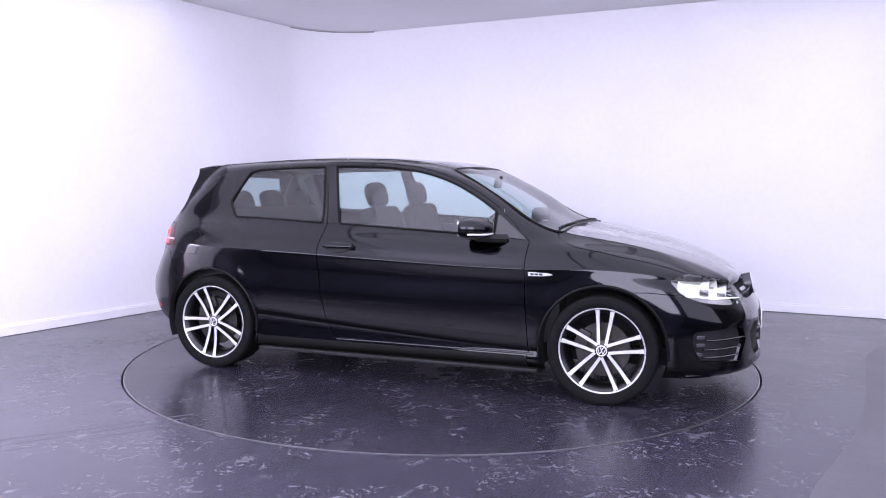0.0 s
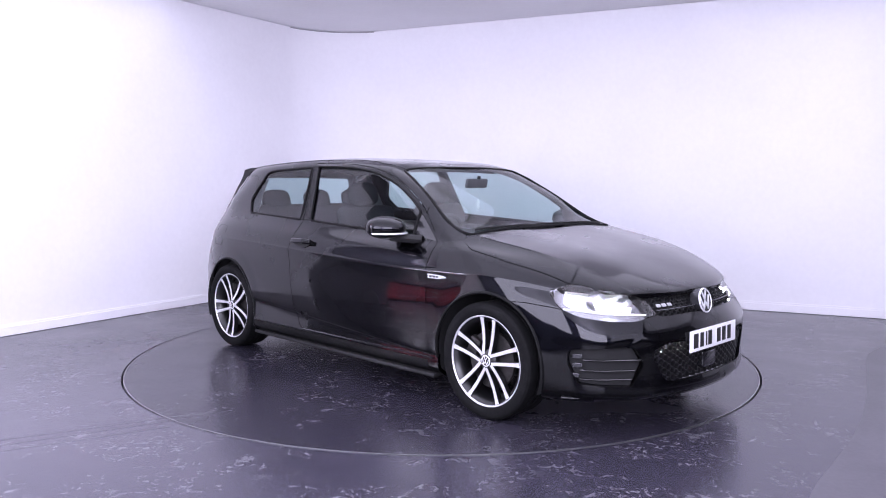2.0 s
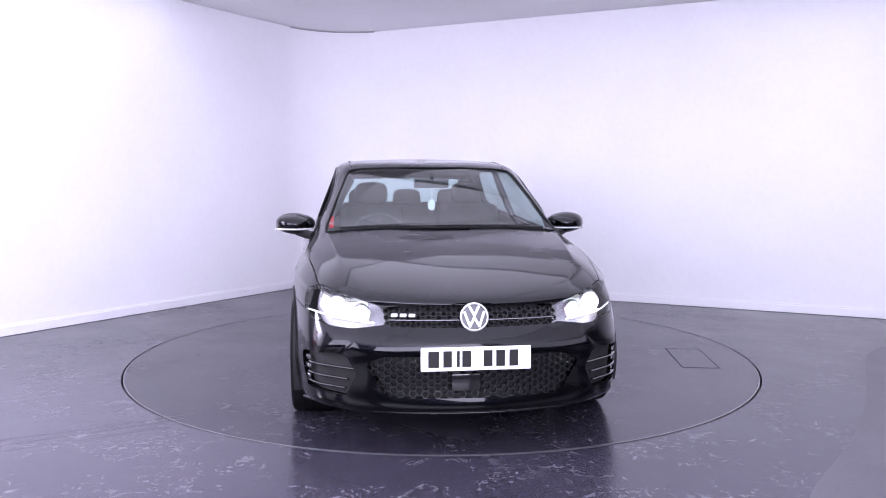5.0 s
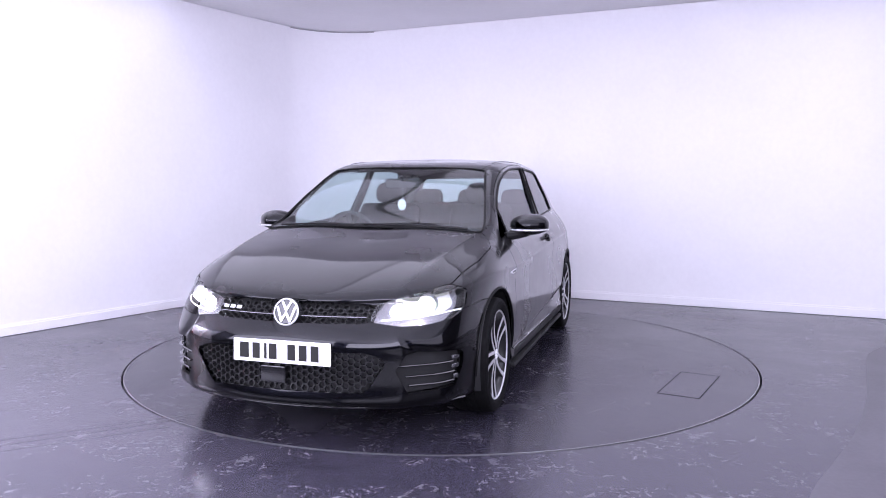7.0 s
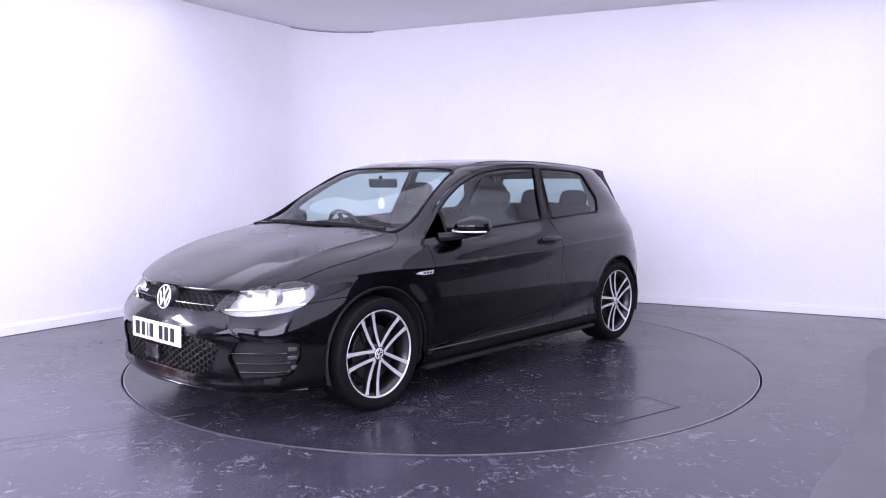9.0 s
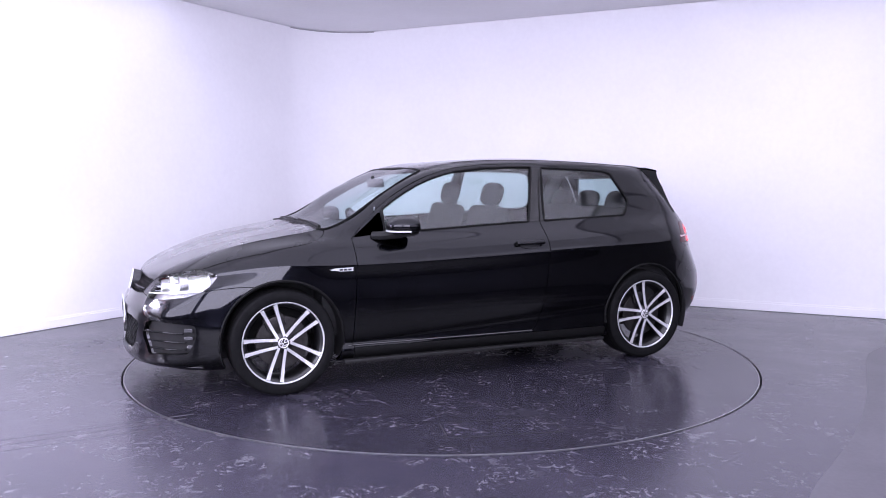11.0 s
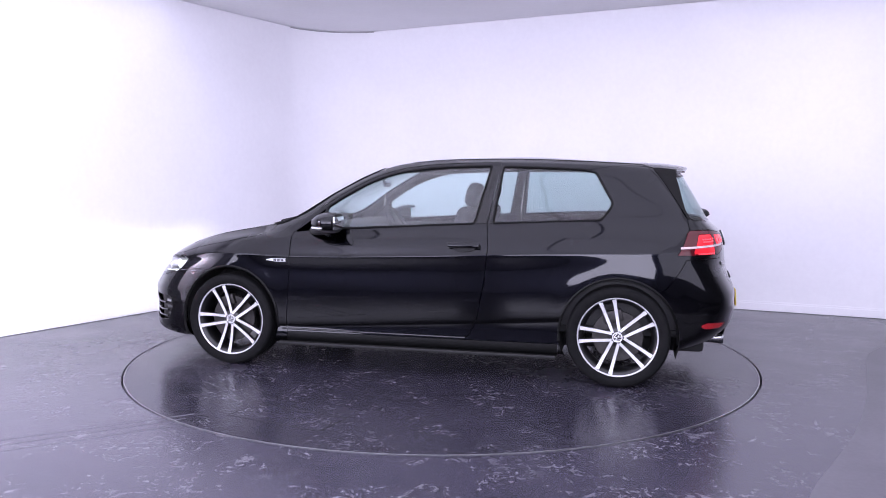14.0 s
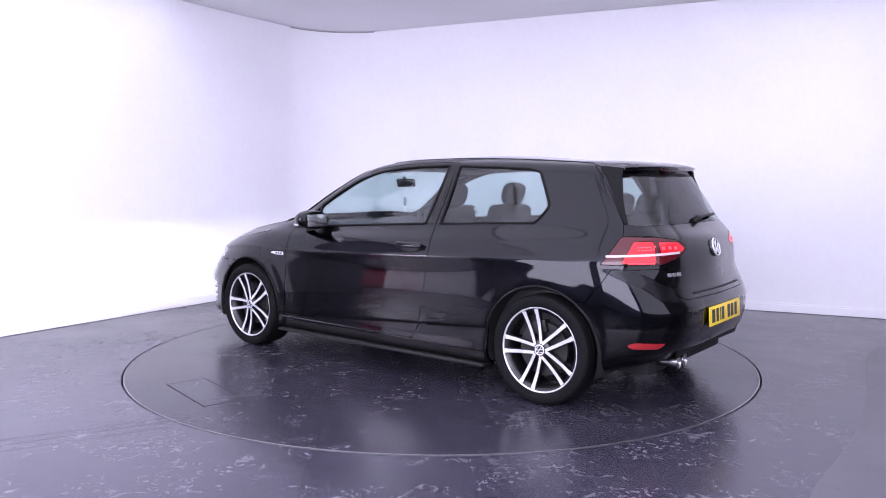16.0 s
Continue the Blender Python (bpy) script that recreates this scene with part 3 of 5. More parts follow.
# Panels, the topmost first: name, the way it is seen, its outline there, and where on the car it lies.
PANELS = [
    ("arch_front", "side", circle(1.3155, .325, .362), lambda p: (p[..., 1] > .55)),
    ("arch_rear", "side", circle(-1.3155, .325, .358), lambda p: (p[..., 1] > .55)),
    ("door_window", "side", rounded([(.645, 1.096), (.56, 1.153), (.475, 1.203), (.38, 1.252), (.289, 1.290), (.19, 1.320), (.10, 1.341), (-.089, 1.364), (-.28, 1.372), (-.483, 1.376),
                                     (-.393, 1.003), (.06, .980), (.504, .957), (.645, .948)], .012),
     lambda p: (p[..., 2] > .9) & (p[..., 1] > .5)),
    ("mirror_triangle", "side", rounded([(.66, 1.085), (.66, .950), (.855, .930)], .008), lambda p: (p[..., 2] > .9) & (p[..., 1] > .5)),
    ("quarter_window", "side", rounded([(-.562, 1.372), (-.85, 1.363), (-1.08, 1.351), (-1.158, 1.333), (-1.266, 1.142), (-1.258, 1.112), (-1.20, 1.034), (-.513, 1.006)], .018),
     lambda p: (p[..., 2] > .9) & (p[..., 1] > .5)),
    ("windscreen", "face", rounded([(-.9, 1.0), (.4, .995), (.62, .981), (.705, .972), (.690, 1.02), (.630, 1.17), (.578, 1.29), (.553, 1.346), (.45, 1.358), (.2, 1.366), (-.9, 1.369)], .02),
     lambda p: (p[..., 0] > .15) & (p[..., 0] < 1.2) & (p[..., 2] > .95)),
    ("rear_window", "face", rounded([(-.9, 1.032), (.41, 1.032), (.640, 1.034), (.648, 1.047), (.535, 1.28), (.51, 1.305), (-.9, 1.32)], .015),
     lambda p: (p[..., 0] < -1.5) & (p[..., 2] > .98)),
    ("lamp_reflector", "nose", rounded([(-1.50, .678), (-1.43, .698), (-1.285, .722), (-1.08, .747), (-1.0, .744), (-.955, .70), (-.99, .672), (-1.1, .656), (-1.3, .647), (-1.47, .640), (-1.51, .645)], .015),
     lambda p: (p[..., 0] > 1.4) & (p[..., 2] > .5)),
    ("headlamp", "nose", rounded([(-1.655, .606), (-1.584, .674), (-1.43, .711), (-1.285, .733), (-1.08, .760), (-.995, .758), (-.882, .727), (-.925, .665), (-.985, .636), (-1.09, .609), (-1.288, .591), (-1.464, .587)], .012),
     lambda p: (p[..., 0] > 1.4) & (p[..., 2] > .5)),
    ("tail_strip", "tail", np.array([(-.89, .865), (-1.53, .877), (-1.53, .890), (-.89, .877)]),
     lambda p: (p[..., 0] < -1.4)),
    ("tail_light_outer", "tail", rounded([(-.993, .833), (-1.288, .832), (-1.272, .950), (-1.115, .950)], .01),
     lambda p: (p[..., 0] < -1.4)),
    ("tail_light_inner", "tail", rounded([(-1.335, .868), (-1.315, .948), (-1.52, .940), (-1.585, .904), (-1.57, .890)], .01),
     lambda p: (p[..., 0] < -1.4)),
    ("tail_lamp", "tail", rounded([(-.845, .826), (-1.33, .822), (-1.40, .835), (-1.55, .874), (-1.607, .900), (-1.60, .920), (-1.50, .953), (-1.30, .972), (-1.045, .976), (-1.02, .970)], .012),
     lambda p: (p[..., 0] < -1.4) & (p[..., 2] > .7)),
    ("upper_grille", "face", rounded([(-.9, .594), (.0, .594), (.385, .597), (.415, .607), (.437, .670), (.40, .679), (.2, .686), (-.9, .690)], .01), lambda p: (p[..., 0] > 1.8) & (p[..., 2] < .72)),
    ("lower_grille", "face", rounded([(-.9, .262), (.40, .275), (.43, .295), (.508, .415), (.50, .440), (.42, .465), (-.9, .475)], .012),
     lambda p: (p[..., 0] > 1.8)),
    ("side_intake", "nose", rounded([(-1.53, .378), (-1.463, .455), (-1.388, .466), (-1.03, .450), (-1.0, .436), (-.998, .378), (-1.07, .280), (-1.447, .268)], .012),
     lambda p: (p[..., 0] > 1.5)),
    ("rear_reflector", "tail", rounded([(-1.016, .392), (-1.095, .411), (-1.35, .400), (-1.284, .370), (-1.08, .373)], .01),
     lambda p: (p[..., 0] < -1.6)),
    ("bonnet", "top", rounded([(1.075, -.9), (1.07, .4), (1.035, .62), (1.02, .71), (1.05, .750), (1.136, .786), (1.21, .788), (1.40, .784), (1.58, .757), (1.74, .735), (1.812, .700), (1.92, .617), (1.97, .540),
                               (2.012, .430), (2.055, .2), (2.065, -.9)], .02), lambda p: (p[..., 2] > .66) & (p[..., 0] > .9)),
    ("door", "side", rounded([(.893, .275), (.868, .60), (.862, .80), (.872, .915), (.78, 1.012), (.66, 1.116), (.56, 1.183), (.475, 1.231), (.38, 1.279), (.289, 1.316), (.19, 1.346), (.10, 1.366), (-.089, 1.388), (-.28, 1.396),
                              (-.545, 1.400), (-.478, 1.0), (-.502, .85), (-.478, .62), (-.435, .40), (-.385, .290), (-.36, .275)], .012),
     lambda p: (p[..., 1] > .45) & (p[..., 2] < 1.402)),
    ("front_bumper", "nose", np.array([(-2.6, .10), (-.5, .10), (-.5, .655), (-.72, .660), (-.93, .645), (-1.0, .635), (-1.1, .66), (-1.6, .66), (-1.62, .70), (-2.6, .70)]),
     lambda p: (p[..., 0] > 1.35)),
    ("tailgate_top", "side", np.array([(-2.4, 1.46), (-1.45, 1.46), (-1.46, 1.385), (-1.545, 1.30), (-1.64, 1.17), (-1.722, 1.04), (-1.735, .976), (-2.4, .976)]),
     lambda p: (p[..., 0] < -1.4) & (p[..., 1] < .72)),
    ("tailgate", "face", rounded([(-.9, .625), (.45, .625), (.525, .645), (.555, .79), (.58, .98), (.60, 1.0), (-.9, 1.0)], .03), lambda p: (p[..., 0] < -1.5) & (p[..., 2] < .978)),
    ("rear_bumper", "tail", np.array([(-2.6, .10), (-.5, .10), (-.5, .58), (-.74, .62), (-.92, .80), (-2.6, .80)]), lambda p: (p[..., 0] < -1.4)),
    ("roof_panel", "top", np.array([(.45, -.9), (.40, .40), (.30, .52), (.1, .560), (-.1, .572), (-.9, .565), (-1.3, .53), (-1.55, .46), (-1.56, -.9)]), lambda p: (p[..., 2] > 1.345)),
    ("front_wing", "side", np.array([(2.6, 0), (2.6, 1.2), (.66, 1.2), (.70, 1.07), (.872, .925), (.862, .80), (.893, .0)]), lambda p: (p[..., 0] > .5)),
    ("sill", "side", np.array([(.93, .0), (.93, .255), (-.95, .262), (-.95, .0)]), lambda p: (p[..., 1] > .6)),
]
BODYSIDE = len(PANELS)


def label_faces(points):
    mid = (points[:-1, :-1] + points[1:, :-1] + points[:-1, 1:] + points[1:, 1:]) / 4
    out = np.full(mid.shape[:2], BODYSIDE)
    for k in range(len(PANELS) - 1, -1, -1):
        _, view, poly, where = PANELS[k]
        out[inside(poly, VIEWS[view](mid)) & where(mid)] = k
    return out


LABELS = label_faces(GRID)
# pull the cells' corners that lie on a border onto the panel's outline
pad = np.pad(LABELS, 1, mode="edge")
corners = np.stack([pad[:-1, :-1], pad[1:, :-1], pad[:-1, 1:], pad[1:, 1:]], -1)
top_label = corners.min(-1)
on_edge = corners.min(-1) != corners.max(-1)
for k, (_, view, poly, _) in enumerate(PANELS):
    pick = on_edge & (top_label == k)
    if not pick.any():
        continue
    u, v = PU[pick], PV[pick]
    u0, v0 = u.copy(), v.copy()
    see = VIEWS[view]
    goal = closest(poly, see(skin(u, v)))
    h = 1e-3
    for _ in range(4):
        now = see(skin(u, v))
        ju, jv = (see(skin(u + h, v)) - now) / h, (see(skin(u, v + h)) - now) / h
        d = goal - now
        det = ju[:, 0] * jv[:, 1] - ju[:, 1] * jv[:, 0]
        ok = np.abs(det) > 1e-5
        det = np.where(ok, det, 1)
        su = np.where(ok, (d[:, 0] * jv[:, 1] - d[:, 1] * jv[:, 0]) / det, 0)
        sv = np.where(ok, (ju[:, 0] * d[:, 1] - ju[:, 1] * d[:, 0]) / det, 0)
        u, v = u + np.clip(su, -.05, .05), v + np.clip(sv, -.05, .05)
    u, v = np.clip(u, 0, COLS - 1), np.clip(v, 0, ROWS - 1)
    far = np.linalg.norm(skin(u, v) - skin(u0, v0), axis=-1) > 0.03
    u[far], v[far] = u0[far], v0[far]
    keep = (u0 == 0) | (u0 == COLS - 1)
    u[keep] = u0[keep]
    PU[pick], PV[pick] = u, v
GRID = skin(PU, PV)
NORM = skin_normal(PU, PV)
GRID[:, 0, 1] = GRID[:, -1, 1] = GRID[-1, :, 1] = 0.0
NORM[:, 0, 1] = NORM[:, -1, 1] = NORM[-1, :, 1] = 0.0
NORM[-1] = (0, 0, 1)


def panel(name, keys, sides, mat, parent, label="", gap=0.002, fold=0.02, push=0.0):
    """The named pieces of the skin as one mesh, with a small gap round it and its border folded inwards."""
    mask = np.isin(LABELS, keys)
    verts, norms, faces = [], [], []
    index = {}
    for side in sides:
        for i, j in zip(*np.nonzero(mask)):
            quad = []
            for a, b in ((i, j), (i, j + 1), (i + 1, j + 1), (i + 1, j)):
                key = (a, b, side if GRID[a, b, 1] > 1e-6 else 0)
                if key not in index:
                    index[key] = len(verts)
                    verts.append(GRID[a, b] * (1, side, 1))
                    norms.append(NORM[a, b] * (1, side, 1))
                quad.append(index[key])
            quad = [q for n, q in enumerate(quad) if q not in quad[:n]]
            if len(quad) > 2:
                faces.append(quad if side < 0 else quad[::-1])
    verts, norms = np.array(verts), np.array(norms)
    if not len(faces):
        return None
    if np.dot(np.cross(verts[faces[0][1]] - verts[faces[0][0]], verts[faces[0][2]] - verts[faces[0][1]]), norms[faces[0][0]]) < 0:
        faces = [f[::-1] for f in faces]
    once = {}
    for f in faces:
        for a, b in zip(f, f[1:] + f[:1]):
            once[(a, b)] = once.get((a, b), 0) + 1
    border = [e for e in once if (e[1], e[0]) not in once]
    rim = sorted({a for e in border for a in e})
    if gap and rim:
        inward, count = np.zeros_like(verts), np.zeros(len(verts))
        for a, b in border:
            d = verts[b] - verts[a]
            for w in (a, b):
                inward[w] += np.cross(norms[w], d / max(np.linalg.norm(d), 1e-9))
        size = np.linalg.norm(inward, axis=1, keepdims=True)
        verts = verts + np.where(size > 1e-6, inward / np.maximum(size, 1e-6), 0) * gap
    verts = verts + norms * push
    top = len(verts)
    allv, alln = [*verts], [*norms]
    if fold and rim:
        turn = {}
        for a, b in border:
            d = verts[b] - verts[a]
            out = -np.cross(norms[a], d / max(np.linalg.norm(d), 1e-9))
            row = []
            for w in (a, b):
                for deep in (0.0, fold):
                    allv.append(verts[w] - norms[w] * deep)
                    alln.append(out)
                    row.append(len(allv) - 1)
            faces.append([row[0], row[1], row[3], row[2]])
    data = bpy.data.meshes.new(name)
    data.from_pydata([tuple(p) for p in allv], [], faces)
    data.materials.append(mat)
    data.polygons.foreach_set("use_smooth", [True] * len(data.polygons))
    data.normals_split_custom_set_from_vertices([tuple(n) for n in alln])
    ob = new(name, data)
    if parent:
        ob.parent = parent
    if label:
        ob["label"] = label
    return ob


KEY = {p[0]: k for k, p in enumerate(PANELS)}
flat_p, flat_n = GRID.reshape(-1, 3), NORM.reshape(-1, 3)


def on_skin(x=None, y=None, z=None, where=None):
    """The point of the skin (left half) that best suits the given coordinates, and its normal."""
    cost = np.zeros(len(flat_p))
    for axis, want in enumerate((x, y, z)):
        if want is not None:
            cost += (flat_p[:, axis] - want) ** 2
    if where is not None:
        cost = np.where(where(flat_p), cost, 1e9)
    k = np.argsort(cost)[:4]
    w = 1 / (cost[k] + 1e-6)
    p, n = (flat_p[k] * w[:, None]).sum(0) / w.sum(), (flat_n[k] * w[:, None]).sum(0)
    return Vector(p), Vector(n).normalized()


def is_front(p):
    return p[:, 0] > 1.3


def is_rear(p):
    return p[:, 0] < -1.3


def on_face(y, z, where=is_front):
    p, n = on_skin(None, abs(y), z, where)
    if y < 0:
        p, n = Vector((p.x, -p.y, p.z)), Vector((n.x, -n.y, n.z))
    return Vector((p.x, y, z)), n


car = thing("car", "glossy black three-door hatchback with alloy wheels on the turntable", "car")
BOTH = (1, -1)
panel("roof", [KEY["roof_panel"]], BOTH, M_PAINT, car, "", 0.003)
panel("bonnet", [KEY["bonnet"]], BOTH, M_PAINT, car, "", 0.0035)
front_bumper = panel("front_bumper", [KEY["front_bumper"]], BOTH, M_PAINT, car)
rear_bumper = panel("rear_bumper", [KEY["rear_bumper"]], BOTH, M_PAINT, car)
tailgate = panel("tailgate", [KEY["tailgate"], KEY["tailgate_top"]], BOTH, M_PAINT, car)
panel("windscreen", [KEY["windscreen"]], BOTH, M_GLASS, car, "clear laminated windscreen", 0.001, 0)
panel("rear_window", [KEY["rear_window"]], BOTH, M_GLASS_DARK, tailgate, "tinted heated rear window", 0.001, 0)
DOORS = {}
for side in BOTH:
    panel("front_wing", [KEY["front_wing"]], (side,), M_PAINT, car)
    panel("rear_quarter", [BODYSIDE], (side,), M_PAINT, car)
    panel("sill", [KEY["sill"]], (side,), M_SEAL, car, "black sill skirt")
    DOORS[side] = door = panel("door", [KEY["door"]], (side,), M_PAINT, car, "", 0.003)
    panel("door_window", [KEY["door_window"]], (side,), M_GLASS, door, "clear tinted side glass", 0.001, 0, -0.006)
    panel("quarter_window", [KEY["quarter_window"]], (side,), M_GLASS_DARK, car, "dark tinted rear side glass", 0.001, 0, -0.003)

# ---------- lamps, grilles and trim of the car ----------
ALL = BOTH


def mirrored(p, side):
    return Vector((p[0], p[1] * side, p[2]))


def frame_at(p, n, up=(0, 0, 1)):
    """A pose at p whose z looks along n and whose y is up."""
    z = Vector(n).normalized()
    x = Vector(up).cross(z).normalized()
    return Matrix.Translation(p) @ Matrix((x, z.cross(x), z)).transposed().to_4x4()


def on_nose(s, z):
    """The skin's point at the front, by its place along the lamp (y - x) and its height."""
    cost = np.where(flat_p[:, 0] > 1.4, (flat_p[:, 1] - flat_p[:, 0] - s) ** 2 + (flat_p[:, 2] - z) ** 2, 1e9)
    k = int(np.argmin(cost))
    return Vector(flat_p[k]), Vector(flat_n[k])


def on_tail(s, z):
    cost = np.where(flat_p[:, 0] < -1.4, (flat_p[:, 1] + flat_p[:, 0] - s) ** 2 + (flat_p[:, 2] - z) ** 2, 1e9)
    k = int(np.argmin(cost))
    return Vector(flat_p[k]), Vector(flat_n[k])


def evened(path, times=3):
    """The path with its small steps smoothed out."""
    path = [Vector(p) for p in path]
    for _ in range(times):
        path = [path[0]] + [(a + b * 2 + c) / 4 for a, b, c in zip(path, path[1:], path[2:])] + [path[-1]]
    return path


def bar(bm, m, w, h, t, bevel=0.001):
    box(bm, (-w / 2, -h / 2, 0), (w / 2, h / 2, t), bevel, m, 1)


for side in ALL:
    lens = panel("headlamp", [KEY["headlamp"], KEY["lamp_reflector"]], (side,), M_LAMPGLASS, car, "clear headlamp lens, lit white", 0.001, 0.0)
    panel("housing", [KEY["headlamp"], KEY["lamp_reflector"]], (side,), M_LAMPBOX, lens, "dark headlamp bowl", 0.0, 0.0, -0.075)
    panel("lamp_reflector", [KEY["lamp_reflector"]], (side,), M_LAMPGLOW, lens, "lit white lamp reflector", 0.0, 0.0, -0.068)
    for y, z, r in ((0.64, .672, .034), (0.525, .645, .028)):
        p, n = on_face(y, z)
        at = frame_at(mirrored((p.x - 0.060, y, z), side), (1, 0.05 * side, -0.02))
        bm = bmesh.new()
        spin(bm, [(r + .014, -.03), (r + .016, .0), (r + .012, .018), (r + .002, .002), (r, -.02)], 32, at, "z")
        part("projector_ring", bm, M_SATIN, lens, "silver lamp reflector")
        bm = bmesh.new()
        spin(bm, [(.0005, -.001), (r * .6, -.004), (r, -.015)], 24, at, "z")
        part("projector", bm, M_LED, lens, "glowing white lamp")
        bm = bmesh.new()                                 # dipped beam: a narrow source under a shade
        box(bm, (-.026, -.0045, .004), (.026, .0025, .005), 0, at)
        part("beam_source", bm, M_BEAM, lens, "bright white lamp strip")
        bm = bmesh.new()
        box(bm, (-.036, .0032, .0), (.036, .0052, .040), 0, at)
        part("beam_shade", bm, M_LAMPBOX, lens, "thin lamp shade")
    bm = bmesh.new()                                     # running light along the lower edge
    path = [on_nose(s, np.interp(s, (-1.63, -1.47, -1.28, -1.12, -.97), (.614, .623, .631, .637, .648))) for s in np.linspace(-1.58, -.97, 30)]
    sweep(bm, evened([mirrored(p - n * .012, side) for p, n in path], 40), .0035, 6)
    part("running_light", bm, M_LED, lens, "white light strip")

    tail = panel("tail_lamp", [KEY["tail_lamp"]], (side,), M_REDLENS, car, "dark red tail lamp, lit", 0.002, 0.01)
    panel("tail_light", [KEY["tail_light_outer"]], (side,), M_REDGLOW, tail, "glowing red light", 0.001, 0.0, -0.001)
    panel("tail_light", [KEY["tail_light_inner"]], (side,), M_REDGLOW, tail, "glowing red light", 0.001, 0.0, -0.001)
    panel("tail_strip", [KEY["tail_strip"]], (side,), M_TAILWHITE, tail, "clear white strip", 0.0, 0.0, 0.001)
    bm = bmesh.new()                                     # rows of light dots
    for s in np.arange(-1.27, -1.03, .024):
        for z in (.833, .905, .920):
            if z > .88 and s > -1.13:
                continue
            p, n = on_tail(s, z)
            bar(bm, frame_at(mirrored(p, side), mirrored(n, side)), .013, .009, .003)
    for s in (-1.36, -1.42, -1.48):
        p, n = on_tail(s, .912)
        bar(bm, frame_at(mirrored(p, side), mirrored(n, side)), .024, .018, .003)
    tagged(part("light_dots", bm, M_REDLED, tail, "bright red light points"), kind="stuff")
    panel("rear_reflector", [KEY["rear_reflector"]], (side,), M_REFLECTOR, rear_bumper, "red reflector", 0.001, 0.006)


def honeycomb(name, parent, y0, y1, z0, z1, cell, poly, deep, keep_out=()):
    """A hexagonal grille of thin bars behind the opening."""
    bm = bmesh.new()
    dy, dz, row = cell * 1.5, cell * math.sqrt(3), 0
    y = y0
    while y <= y1:
        z = z0 + (dz / 2 if row % 2 else 0)
        while z <= z1:
            if inside(poly, np.array([[abs(y), z]]))[0]:
                p, n = on_face(y, z)
                at = frame_at(p - n * deep, n)
                out, inn = [], []
                for k in range(6):
                    w = math.pi / 3 * k
                    a = Vector((math.cos(w) * cell, math.sin(w) * cell, 0))
                    out.append((bm.verts.new(at @ (a * 1.0)), bm.verts.new(at @ (a * 0.99 - Vector((0, 0, .02))))))
                    inn.append((bm.verts.new(at @ (a * .85)), bm.verts.new(at @ (a * .76 - Vector((0, 0, .02))))))
                for k in range(6):
                    j = (k + 1) % 6
                    bm.faces.new((out[k][0], out[j][0], inn[j][0], inn[k][0]))
                    bm.faces.new((inn[k][0], inn[j][0], inn[j][1], inn[k][1]))
            z += dz
        y += dy
        row += 1
    ob = part(name, bm, M_GRILLE, parent, "gloss black honeycomb grille", keep=True)
    tagged(ob, kind="stuff")
    return ob


for key, name in (("upper_grille", "grille_backing"), ("lower_grille", "grille_backing")):
    panel(name, [KEY[key]], BOTH, M_GAP, front_bumper, "black opening", 0.0, 0.0, -0.05)
for side in BOTH:
    panel("intake_backing", [KEY["side_intake"]], (side,), M_GAP, front_bumper, "black side intake", 0.0, 0.0, -0.035)
honeycomb("upper_honeycomb", front_bumper, -.41, .41, .612, .69, .0165, PANELS[KEY["upper_grille"]][2], .012)
honeycomb("lower_honeycomb", front_bumper, -.50, .50, .27, .475, .0195, PANELS[KEY["lower_grille"]][2], .014)
bm = bmesh.new()
path = [on_face(y, .622)[0] + on_face(y, .622)[1] * .004 for y in np.linspace(-.40, .40, 33)]
sweep(bm, evened(path, 6), .0038, 6)
part("grille_strip", bm, M_PIPE, front_bumper, "thin silver grille strip")
bm = bmesh.new()
box(bm, (2.135, -.115, .302), (2.176, .02, .385), .008)
part("sensor_cover", bm, M_BLACKGLOSS, front_bumper, "black square sensor cover")
for side in BOTH:                                        # slats of the side intakes
    for z in (.304, .348, .400):
        bm = bmesh.new()
        pts = [on_nose(s, z) for s in np.linspace(-1.44 - (z - .304) * .8, -1.09, 14)]
        line = [mirrored(p - n * .008, side) for p, n in pts]
        for q in line:
            q.z = z
        sweep(bm, evened(line), .010, 6, squash=.5)
        part("slat", bm, M_BLACKGLOSS, front_bumper)
    for z in (.328, .376, .424):
        p, n = on_nose(-1.05, z)
        bm = bmesh.new()
        bar(bm, frame_at(mirrored(p - n * .02, side), mirrored(n, side)), .05, .022, .012, .003)
        part("fog_lamp", bm, M_FOG, front_bumper, "small clear fog lamp segment")
bm = bmesh.new()                                         # front lip
pts = [on_skin(None, None, None, lambda q, y=y: (np.abs(q[:, 2] - .195) < .012) & (np.abs(q[:, 1] - y) < .02) & (q[:, 0] > 1.6)) for y in np.linspace(0, .80, 17)]
half = [p + n * .008 for p, n in pts]
line = evened([mirrored(p, -1) for p in half[:0:-1]] + half, 6)
for q in line:
    q.z = .198
sweep(bm, line, .017, 8, squash=.5)
part("front_lip", bm, M_BLACKGLOSS, front_bumper, "gloss black front lip")

# plates: plain bars stand in for the characters
CHARS = ((-.20, .050), (-.135, .040), (-.085, .014), (-.045, .042), (.055, .042), (.115, .042), (.178, .042))


